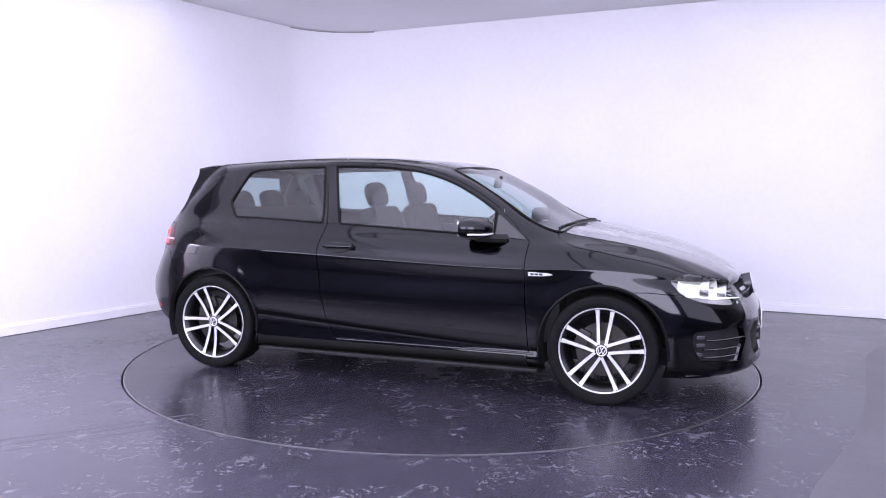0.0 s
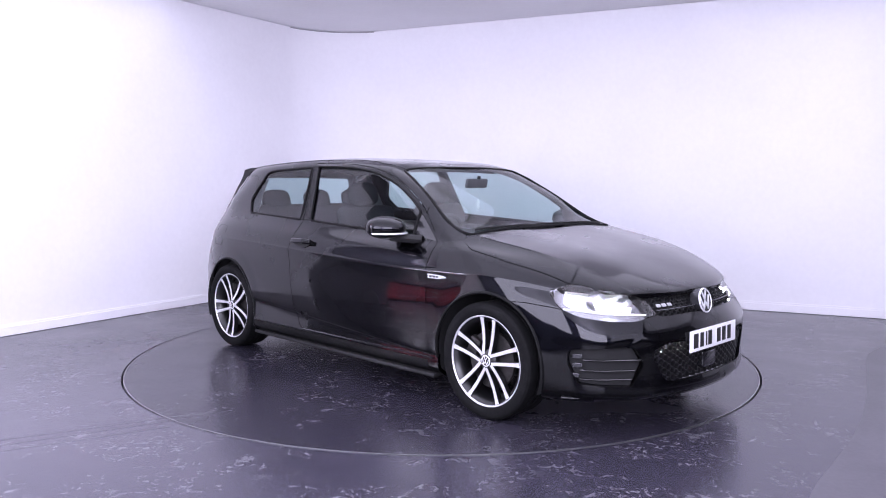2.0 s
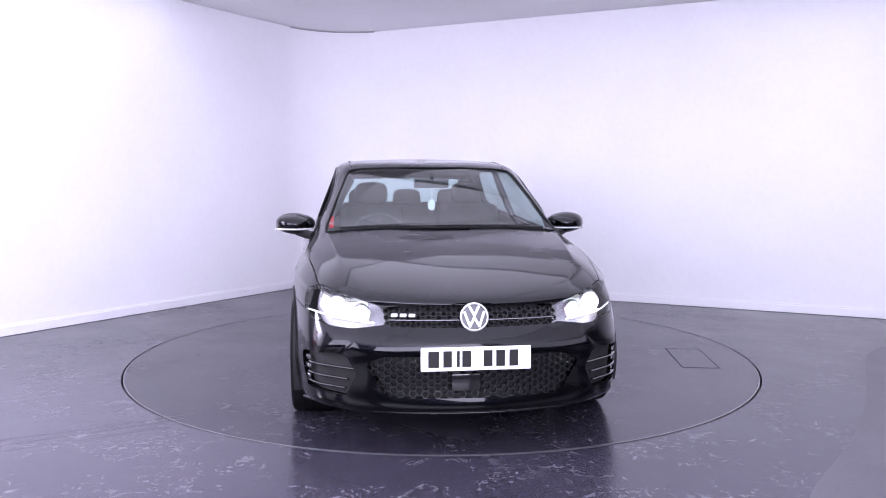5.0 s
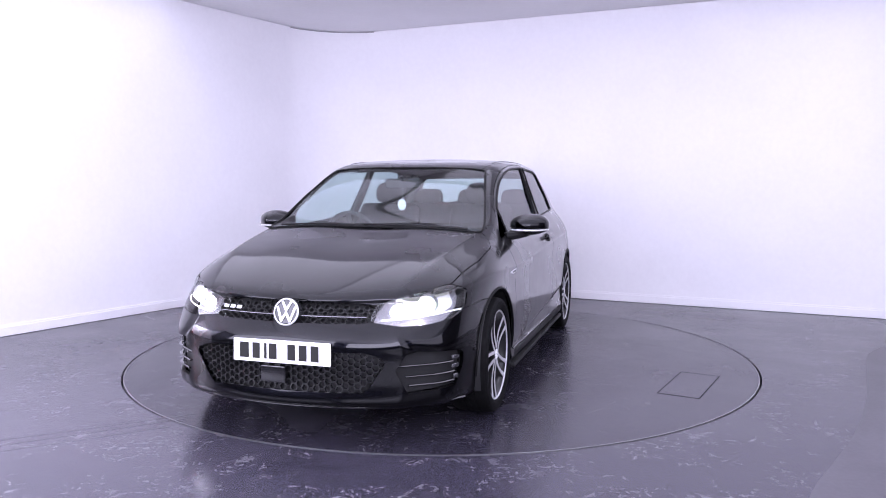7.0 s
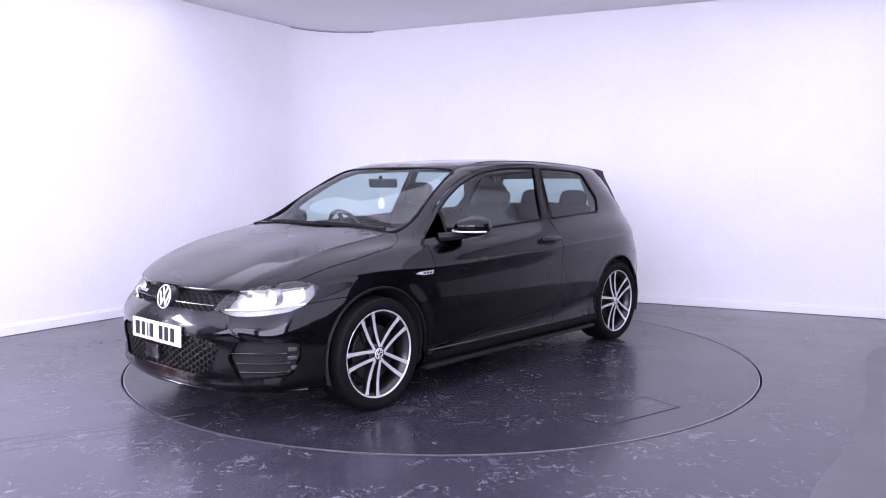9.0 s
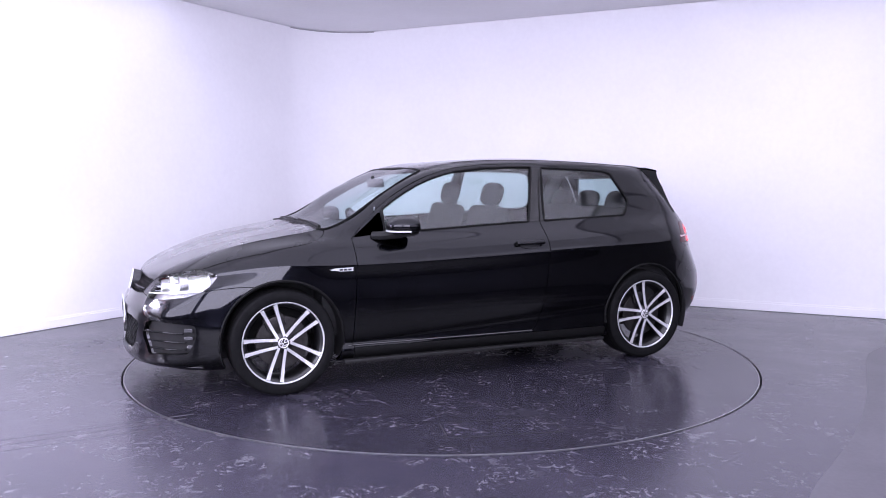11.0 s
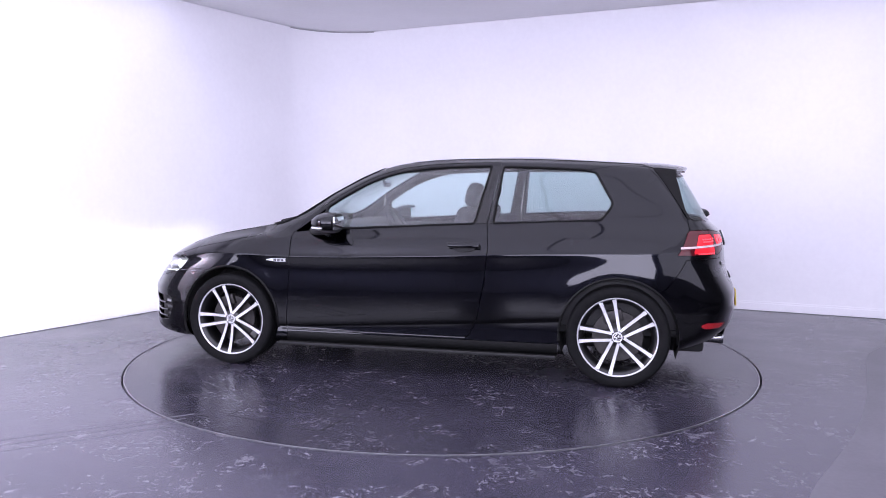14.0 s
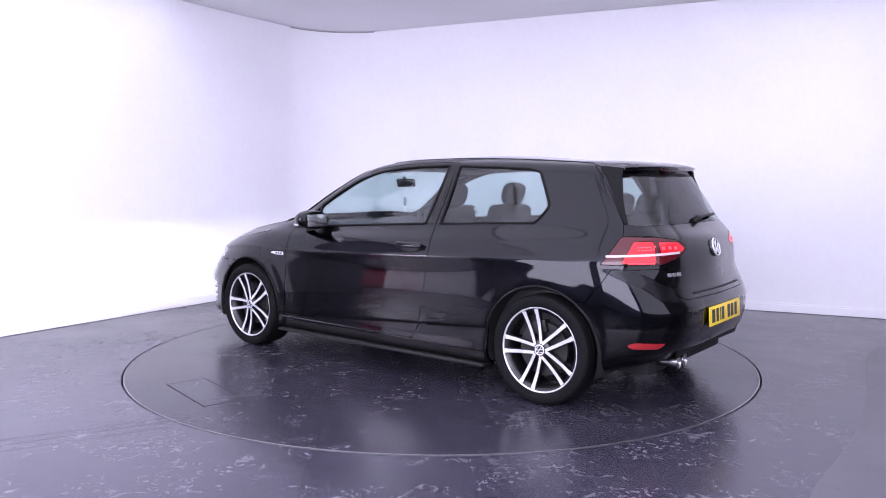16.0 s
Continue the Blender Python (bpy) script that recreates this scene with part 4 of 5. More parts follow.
def number_plate(name, at, mat, label, parent):
    bm = bmesh.new()
    box(bm, (-.26, -.0555, 0), (.26, .0555, .006), .005, at, 2)
    plate = part(name, bm, mat, parent, label)
    for x, w in CHARS:
        bm = bmesh.new()
        box(bm, (x - w / 2, -.038, .0062), (x + w / 2, .038, .0072), 0, at)
        part("character_bar", bm, M_INK, plate)
    for x in (-.235, .235):
        bm = bmesh.new()
        spin(bm, [(.0005, .0075), (.005, .0072), (.006, .006)], 12, at @ Matrix.Translation((x, 0, 0)), "z")
        part("screw_cap", bm, M_WHITE if mat is M_PLATE_W else M_PLATE_Y, plate)
    return plate


number_plate("front_plate", frame_at((2.170, 0, .456), (1, 0, .02)), M_PLATE_W, "white plate with dark characters", front_bumper)
number_plate("rear_plate", frame_at((-2.066, 0, .507), (-1, 0, .06)), M_PLATE_Y, "yellow plate with dark characters", rear_bumper)


def round_badge(p, n, r, parent):
    at = frame_at(p, n)
    bm = bmesh.new()
    spin(bm, [(.0005, .004), (r * .84, .004), (r * .86, .009), (r * .93, .012), (r, .007), (r * .96, -.045)], 40, at, "z")
    badge = part("badge", bm, M_BADGEBACK, parent, "round chrome and dark emblem")
    bm = bmesh.new()
    spin(bm, [(r * .85, .0045), (r * .87, .0105), (r * .93, .0135), (r * 1.005, .007)], 40, at, "z")
    part("emblem_ring", bm, M_EMBLEM, badge, "chrome ring")
    bm = bmesh.new()
    k = r * .80
    for x0, y0, x1, y1 in ((-.40, .90, 0, .12), (.40, .90, 0, .12), (-.86, .42, -.42, -.80), (-.42, -.80, 0, -.06), (0, -.06, .42, -.80), (.42, -.80, .86, .42)):
        a, b = Vector((x0 * k, y0 * k, 0)), Vector((x1 * k, y1 * k, 0))
        d = b - a
        turn = Matrix.Rotation(math.atan2(d.y, d.x), 4, "Z")
        box(bm, (-.004, -r * .085, .004), (d.length + .004, r * .085, .0095), .001, at @ Matrix.Translation(a) @ turn, 1)
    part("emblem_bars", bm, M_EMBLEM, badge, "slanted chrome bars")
    return badge


round_badge((2.112, 0, .640), (1, 0, .22), .068, front_bumper)
p, n = on_face(0, .887, is_rear)
round_badge(p + n * .004, n, .055, tailgate)


def letter_bars(name, p, n, parent, flip=1):
    """Three small chrome blocks."""
    at = frame_at(p, n)
    for x in (-.042, 0, .042):
        bm = bmesh.new()
        box(bm, (x - .016, -.010, 0), (x + .016, .010, .004), .003, at, 1)
        part(name, bm, M_SATIN, parent, "small chrome block")


p, n = on_face(-.33, .642)
letter_bars("grille_badge", p + n * .004, n, front_bumper)
p, n = on_face(.505, .765, is_rear)
letter_bars("tailgate_badge", p + n * .002, n, tailgate)

for side in BOTH:
    # wing badge
    bm = bmesh.new()
    p, n = on_skin(.957, .88, .739)
    at = frame_at(mirrored(p + n * .001, side), mirrored(n, side))
    prism(bm, [(-u * side, v) for u, v in ((.078, .001), (.045, .010), (-.072, .013), (-.064, .003), (-.070, -.008), (.010, -.009))], .005, at)
    badge = part("wing_badge", bm, M_EMBLEM, car, "chrome dart badge")
    bm = bmesh.new()
    for u in (-.045, -.018, .008):
        prism(bm, [(-a * side, v) for a, v in ((u + .010, -.004), (u + .011, .007), (u - .010, .008), (u - .010, -.004))], .0062, at)
    part("badge_inlay", bm, M_BADGEBACK, badge, "dark badge inlay")
    # door handle
    bm = bmesh.new()
    p, n = on_skin(-.345, .88, .868)
    at = frame_at(mirrored(p, side), mirrored(n, side))
    box(bm, (-.105, -.017, .012), (.105, .017, .036), .011, at, 3)
    box(bm, (-.105, -.012, -.01), (-.085, .012, .02), .004, at)
    box(bm, (.085, -.012, -.01), (.105, .012, .02), .004, at)
    handle = part("handle", bm, M_PAINT, DOORS[side], "black door pull")
    # flat black disc on the skin, for the shade in the handle's scoop
    bm = bmesh.new()
    spin(bm, [(.0005, .0012), (.05, .0012), (.056, .0)], 28, at @ Matrix.Translation((0, -.005, .004)) @ Matrix.Diagonal((1.45, .60, 1.5, 1)), "z")
    part("scoop_shade", bm, M_GAP, DOORS[side], "dark disc standing for the shade in the handle scoop")
    # trim strips round the glass
    for key, owner in (("door_window", DOORS[side]), ("quarter_window", car)):
        poly = PANELS[KEY[key]][2]
        bm = bmesh.new()
        pts = []
        for x, z in poly:
            q, n = on_skin(x, None, z, lambda w: (w[:, 1] > .5))
            pts.append(mirrored(Vector((x, q.y, z)) + n * .001, side))
        sweep(bm, pts, .008, 6, True)
        part("window_seal", bm, M_SEAL, owner, "black rubber seal")
    # gloss black posts between the door glass and the rear side glass
    for name, owner, x0, d0, x1, d1 in (("door_post", DOORS[side], -.398, .088, -.474, .066), ("quarter_post", car, -.483, .064, -.508, .050)):
        bm = bmesh.new()
        rows = []
        for z in np.linspace(1.004, 1.372, 9):
            k = (z - 1.0) / .375
            row = []
            for x in (x0 - d0 * k, x1 - d1 * k):
                q, n = on_skin(x, None, z, lambda w: (w[:, 1] > .5))
                row.append(mirrored(Vector((x, q.y, z)) + n * .003, side))
            rows.append([bm.verts.new(r) for r in row])
        for a, b in zip(rows, rows[1:]):
            bm.faces.new((a[0], a[1], b[1], b[0]))
        bmesh.ops.solidify(bm, geom=bm.faces[:], thickness=.004)
        part(name, bm, M_BLACKGLOSS, owner, "gloss black window post")

    # mirrors
    bm = bmesh.new()
    bmesh.ops.create_uvsphere(bm, u_segments=32, v_segments=18, radius=1.0)
    for v in bm.verts:
        x, y, z = v.co
        x = x if x > 0 else max(x, -.42) * .9
        squeeze = 1 - .22 * max(0, x) ** 2
        z = math.copysign(abs(z) ** .85, z) * (1 + .10 * y)
        v.co = Vector((.548 + x * .135, (.900 + y * .126 * squeeze) * side, 1.000 + z * .070 * squeeze * (1 - .25 * max(0, -z) * abs(y))))
    mirror = part("door_mirror", bm, M_PAINT, car, "black door mirror housing")
    bm = bmesh.new()
    pts = []
    for w in np.linspace(-1.25, 1.45, 20):
        pts.append(Vector((.548 + math.cos(w) * .127 if math.cos(w) > 0 else .548, (.900 + math.sin(w) * .122) * side, .970)))
    sweep(bm, pts, .006, 6)
    part("indicator", bm, M_INDICATOR, mirror, "pale indicator strip")
    bm = bmesh.new()
    box(bm, (.491, .812 if side > 0 else -.988, .958), (.4975, .988 if side > 0 else -.812, 1.042), .002)
    part("mirror_glass", bm, M_MIRROR, mirror, "mirror glass")
    bm = bmesh.new()
    sweep(bm, [mirrored(q, side) for q in ((.73, .778, .935), (.69, .81, .936), (.63, .85, .942), (.57, .885, .950))], .027, 8)
    part("mirror_arm", bm, M_PLASTIC, mirror, "black mirror foot")
    panel("mirror_triangle", [KEY["mirror_triangle"]], (side,), M_BLACKGLOSS, DOORS[side], "gloss black mirror triangle", 0.001, 0.004, 0.001)

    # sill blade
    bm = bmesh.new()
    box(bm, (-.94, .80 * side if side > 0 else -.895, .163), (.95, .895 if side > 0 else -.80, .187), .008)
    part("sill_blade", bm, M_PLASTIC, car, "black sill blade")

    # rolled lips of the wheel arches
    for cx, r in ((1.3155, .366), (-1.3155, .362)):
        bm = bmesh.new()
        pts = []
        for w in np.linspace(-.12, math.pi + .12, 41):
            x, z = cx + math.cos(w) * r, .325 + math.sin(w) * r
            q, n = on_skin(x, None, z, lambda g: g[:, 1] > .6)
            pts.append(mirrored(Vector((x, q.y - .001, z)), side))
        sweep(bm, evened(pts, 4), .009, 8)
        part("arch_lip", bm, M_SEAL, car, "black rolled arch lip")
    # step along the top of the sill
    bm = bmesh.new()
    pts = []
    for x in np.linspace(.92, -.36, 24):
        q, n = on_skin(x, None, .272, lambda g: g[:, 1] > .6)
        pts.append(mirrored(Vector((x, q.y + .002, .272)), side))
    sweep(bm, evened(pts), .009, 8, squash=.7)
    part("sill_step", bm, M_BLACKGLOSS, car, "gloss black sill step")

    # arch liners
    for cx in (1.3155, -1.3155):
        bm = bmesh.new()
        rows = []
        for w in np.linspace(-.35, math.pi + .35, 29):
            x, z = cx + math.cos(w) * .368, .325 + math.sin(w) * .368
            rows.append([bm.verts.new((x, y * side, max(z, .15))) for y in (.55, .80, .865)])
        for a, b in zip(rows, rows[1:]):
            for k in range(2):
                bm.faces.new((a[k], a[k + 1], b[k + 1], b[k]))
        bm.faces.new([r[0] for r in rows])
        part("arch_liner", bm, M_GAP, car, "black wheel arch liner")

# spoiler over the rear window, with a dark underside down to the glass
bm, under = bmesh.new(), bmesh.new()
rows, low = [], []
for y in np.linspace(-.525, .525, 27):
    k = (abs(y) / .525) ** 3
    start = -1.47 + .02 * k
    q, n = on_skin(start, abs(y), None, lambda w: w[:, 2] > 1.33)
    z0 = q.z + .002
    tip, zt = -1.745 + .085 * k, 1.372 - .010 * k
    xm, zm = (start + tip) / 2, (z0 + zt) / 2 + .008
    g, n = on_skin(None, abs(y), 1.315, lambda w: (w[:, 0] < -1.5) & (w[:, 2] < 1.34))
    rows.append([bm.verts.new(c) for c in ((start, y, z0), (xm, y, zm), (tip + .012, y, zt + .003), (tip, y, zt - .006), (tip + .008, y, zt - .020), (tip + .022, y, zt - .026))])
    low.append([under.verts.new(c) for c in ((tip + .022, y, zt - .026), (tip + .06, y, zt - .032), (g.x - .012, y, 1.312), (g.x + .02, y, 1.300))])
for mesh, lines in ((bm, rows), (under, low)):
    for a, b in zip(lines, lines[1:]):
        for k in range(len(a) - 1):
            mesh.faces.new((a[k], a[k + 1], b[k + 1], b[k]))
bm.faces.new(rows[0])
bm.faces.new(rows[-1][::-1])
spoiler = part("spoiler", bm, M_PAINT, tailgate, "black roof spoiler", 50)
part("spoiler_underside", under, M_BLACKGLOSS, spoiler, "gloss black underside", 50)
for side in BOTH:                                        # fins down the sides of the rear glass
    bm = bmesh.new()
    rows = []
    for z, back in ((1.366, -1.652), (1.34, -1.650), (1.31, -1.650), (1.27, -1.664), (1.22, -1.678), (1.16, -1.692), (1.10, -1.710), (1.045, -1.728)):
        x0 = np.interp(z, (1.04, 1.17, 1.30, 1.37), (-1.716, -1.636, -1.550, -1.49))
        q, n = on_skin(x0 - .012, None, z, lambda w: (w[:, 0] < -1.4) & (w[:, 1] > .3))
        y = max(q.y, .50)
        rows.append([bm.verts.new((x0 - .012, (y + .004) * side, z)), bm.verts.new((min(back, x0 - .03), (y - .008) * side, z)), bm.verts.new((min(back, x0 - .03) + .01, (y - .022) * side, z))])
    for a, b in zip(rows, rows[1:]):
        for k in range(2):
            bm.faces.new((a[k], a[k + 1], b[k + 1], b[k]))
    bm.faces.new(rows[0])
    part("spoiler_fin", bm, M_SEAL, spoiler, "black side fin", 50)
bm = bmesh.new()
box(bm, (-1.730, -.14, 1.338), (-1.70, .14, 1.346), .003)
part("brake_light", bm, M_REDLENS, spoiler, "dark red high brake light")
# rear wiper
bm = bmesh.new()
pw, nw = on_face(.0, 1.045, is_rear)
spin(bm, [(.0005, .035), (.02, .033), (.024, 0)], 16, frame_at(pw, nw), "z")
sweep(bm, [pw + nw * .03, on_face(-.15, 1.055, is_rear)[0] + nw * .03, on_face(-.32, 1.062, is_rear)[0] + nw * .02], .009, 6)
part("rear_wiper", bm, M_PLASTIC, tailgate, "black rear wiper")
# black strip for the shade under the lip across tailgate and plate well
bm = bmesh.new()
sweep(bm, [on_face(y, .655, is_rear)[0] + on_face(y, .655, is_rear)[1] * .002 for y in np.linspace(-.36, .36, 15)], .006, 6)
part("lip_shade", bm, M_GAP, tailgate, "dark strip standing for the shade under the tailgate lip")
# diffuser and exhausts
bm = bmesh.new()
rows = []
for y in np.linspace(-.50, .50, 19):
    k = (abs(y) / .50) ** 2
    p, n = on_face(y, .345, is_rear)
    rows.append([bm.verts.new(q) for q in ((p.x - .003, y, .352), (p.x + .012, y, .322 - .02 * k), (p.x + .10, y, .305 - .03 * k), (p.x + .25, y, .29 - .02 * k))])
for a, b in zip(rows, rows[1:]):
    for k in range(3):
        bm.faces.new((a[k], a[k + 1], b[k + 1], b[k]))
part("diffuser", bm, M_PLASTIC, rear_bumper, "black rear diffuser")
for y in (.455, .37):
    bm = bmesh.new()
    at = pose(-1.83, y, .268, 0, -90, 0)
    spin(bm, [(.028, -.05), (.034, .10), (.037, .14), (.035, .146), (.031, .14), (.029, .02), (.0005, .02)], 28, at, "z")
    part("exhaust", bm, M_PIPE, car, "dark chrome tailpipe")

# black seal round the windscreen
bm = bmesh.new()
pts = []
for y, z in PANELS[KEY["windscreen"]][2]:
    if y > 0:
        q, n = on_skin(None, y, z, lambda w: (w[:, 0] > .15) & (w[:, 2] > .9))
        pts.append(Vector((q.x, y, z)) + n * .001)
pts = evened(pts, 1)
sweep(bm, pts + [mirrored(p, -1) for p in pts[::-1]], .008, 6, True)
part("windscreen_seal", bm, M_SEAL, car, "black rubber seal")
# windscreen wipers at the scuttle
for y0, y1 in ((.62, -.05), (-.05, -.62)):
    bm = bmesh.new()
    pts = []
    for k in np.linspace(0, 1, 9):
        y = y0 + (y1 - y0) * k
        q, n = on_skin(1.03 - .02 * k, abs(y), None, lambda w: (w[:, 0] > .7) & (w[:, 2] > .93))
        pts.append(Vector((q.x, y, q.z)) + n * .008)
    pts = evened(pts)
    sweep(bm, pts, .006, 6)
    sweep(bm, [pts[0], pts[1], pts[3]], .010, 6)
    part("wiper", bm, M_PLASTIC, car, "black windscreen wiper")
bm = bmesh.new()
rows = []
for y in np.linspace(-.68, .68, 31):
    q, n = on_skin(1.035, abs(y), None, lambda w: (w[:, 0] > .8) & (w[:, 2] > .9))
    rows.append([bm.verts.new((q.x + .03 - .13 * abs(y) ** 3, y, q.z - .012)), bm.verts.new((q.x - .03 - .13 * abs(y) ** 3, y, q.z + .012))])
for a, b in zip(rows, rows[1:]):
    bm.faces.new((a[0], a[1], b[1], b[0]))
part("scuttle", bm, M_PLASTIC, car, "black plastic scuttle")
# fuel flap outline on the right rear wing
bm = bmesh.new()
pts = []
for x, z in rounded([(-1.43, .78), (-1.60, .78), (-1.60, .93), (-1.43, .93)], .04):
    q, n = on_skin(x, None, z, lambda w: (w[:, 1] > .6))
    pts.append(Vector((x, -q.y, z)))
sweep(bm, pts, .0022, 5, True)
part("fuel_flap_seam", bm, M_GAP, car, "dark seam of the fuel flap")
# aerial-free roof gutters
for side in BOTH:
    bm = bmesh.new()
    pts = []
    for x in np.linspace(.08, -1.5, 30):
        q, n = on_skin(x, .535 - .03 * max(0, (-x - .9)) , None, lambda w: (w[:, 2] > 1.34))
        pts.append(mirrored(q, side))
    sweep(bm, pts, .004, 5)
    part("roof_seam", bm, M_SEAL, car, "black roof seam")

# ---------- underbody and cabin ----------
bm = bmesh.new()
box(bm, (-1.85, -.57, .185), (2.0, .57, .30), .03)
box(bm, (-.90, -.80, .20), (.90, .80, .27), .02)
part("underbody", bm, M_GAP, car, "black underbody")
bm = bmesh.new()
box(bm, (-1.75, -.70, .30), (.95, .70, .36), .02)
box(bm, (-1.78, -.66, .36), (-1.68, .66, .95), .02)
box(bm, (.70, -.72, .30), (1.05, .72, .86), .05)
part("cabin_floor", bm, M_CABIN, car, "dark carpeted cabin")
for side in BOTH:
    bm = bmesh.new()
    box(bm, (-1.70, .70 * side if side > 0 else -.76, .36), (.92, .76 if side > 0 else -.70, .93), .02)
    part("door_card", bm, M_CABIN, car, "dark door lining")
bm = bmesh.new()
rows = []
for y in np.linspace(-.72, .72, 25):
    k = abs(y) / .72
    rows.append([bm.verts.new(q) for q in ((1.0 - .22 * k ** 3, y, .955 - .01 * k), (.80 - .12 * k ** 3, y, .975), (.58, y, .95 + .03 * math.exp(-((y + .36) / .18) ** 2)), (.48, y, .90), (.45, y, .72), (.60, y, .55))])
for a, b in zip(rows, rows[1:]):
    for k in range(5):
        bm.faces.new((a[k], a[k + 1], b[k + 1], b[k]))
dash = part("dashboard", bm, M_CABIN, car, "dark grey dashboard", 50)
at = pose(.46, -.36, .90, 0, -62, 0)
bm = bmesh.new()
sweep(bm, [at @ Vector((math.cos(w) * .178, math.sin(w) * .178, 0)) for w in np.linspace(0, 2 * math.pi, 40, endpoint=False)], .015, 8, True)
wheel_rim = part("steering_wheel", bm, M_CABIN, car, "black steering wheel")
bm = bmesh.new()
spin(bm, [(.0005, .01), (.055, .005), (.065, -.03)], 20, at, "z")
for w in (0, math.pi, -math.pi / 2):
    box(bm, (.04, -.018, -.014), (.17, .018, .0), .004, at @ Matrix.Rotation(w, 4, "Z"))
part("hub", bm, M_CABIN, wheel_rim)


def seat(x, y, w, name, recline=16, head_z=.745):
    base = pose(x, y, .38)
    bm = bmesh.new()
    box(bm, (-.02, -w / 2, 0), (.50, w / 2, .17), .05, base @ pose(0, 0, 0, 0, -8, 0), 3)
    cushion = part(name, bm, M_SEAT, car, "dark cloth seat cushion")
    lean = base @ pose(0, 0, .10, 0, -recline, 0)
    bm = bmesh.new()
    verts = box(bm, (-.12, -w / 2 + .02, 0), (.0, w / 2 - .02, .66), .06, lean, 3)
    part("backrest", bm, M_SEAT, cushion)
    heads = [0] if w < .7 else [-.40, .40, 0]
    for hy in heads:
        bm = bmesh.new()
        bmesh.ops.create_uvsphere(bm, u_segments=20, v_segments=14, radius=1)
        for v in bm.verts:
            c = v.co
            q = Vector((math.copysign(abs(c.x) ** .7, c.x) * .05, math.copysign(abs(c.y) ** .6, c.y) * .125, math.copysign(abs(c.z) ** .7, c.z) * .085))
            v.co = lean @ (q + Vector((-.05, hy, head_z)))
        part("headrest", bm, M_SEAT, cushion)
        for d in (-.04, .04):
            bm = bmesh.new()
            sweep(bm, [lean @ Vector((-.055, hy + d, .55)), lean @ Vector((-.05, hy + d, head_z - .05))], .006, 6)
            part("headrest_post", bm, M_SATIN, cushion, "steel headrest post")


seat(-.06, .37, .52, "front_seat", 16)
seat(-.06, -.37, .52, "front_seat", 16)
seat(-1.10, 0, 1.22, "rear_seat", 20, .70)
# interior mirror, freshener disc and headlining
bm = bmesh.new()
box(bm, (-.012, -.12, -.032), (.012, .12, .032), .012, pose(.45, 0, 1.262, 0, 12, 8), 3)
sweep(bm, [(.46, 0, 1.275), (.475, 0, 1.31)], .012, 6)
cabin_mirror = part("rear_view_mirror", bm, M_CABIN, car, "dark rear-view mirror")
bm = bmesh.new()
box(bm, (-.0135, -.11, -.026), (-.0125, .11, .026), 0, pose(.45, 0, 1.262, 0, 12, 8))
part("mirror_face", bm, M_MIRROR, cabin_mirror, "mirror glass")
bm = bmesh.new()
spin(bm, [(.0005, .002), (.026, .002), (.028, 0), (.026, -.002), (.0005, -.002)], 24, pose(.465, 0, 1.116, 0, 90, 20) @ Matrix.Diagonal((1.35, 1, 1, 1)), "z")
sweep(bm, [(.465, 0, 1.15), (.455, 0, 1.235)], .0012, 4)
part("hanging_tag", bm, M_WHITE, cabin_mirror, "white oval air freshener tag")
bm = bmesh.new()
rows = []
for x in np.linspace(.20, -1.50, 16):
    rows.append([bm.verts.new((x, y, 1.405 - .03 * ((x + .6) / .9) ** 2 - .05 * (y / .5) ** 2)) for y in np.linspace(-.52, .52, 11)])
for a, b in zip(rows, rows[1:]):
    for k in range(10):
        bm.faces.new((a[k], a[k + 1], b[k + 1], b[k]))
part("headlining", bm, M_LINING, car, "grey headlining")
for side in BOTH:                                        # inner linings of the posts behind the side glass
    bm = bmesh.new()
    pts = []
    for k in np.linspace(0, 1, 8):
        q, n = on_skin(-1.36 - .06 * k, None, 1.02 + .33 * k, lambda w: (w[:, 1] > .4))
        pts.append(mirrored(q - n * .07, side))
    sweep(bm, pts, .06, 8)
    part("post_lining", bm, M_LINING, car, "grey post lining")

# ---------- wheels ----------


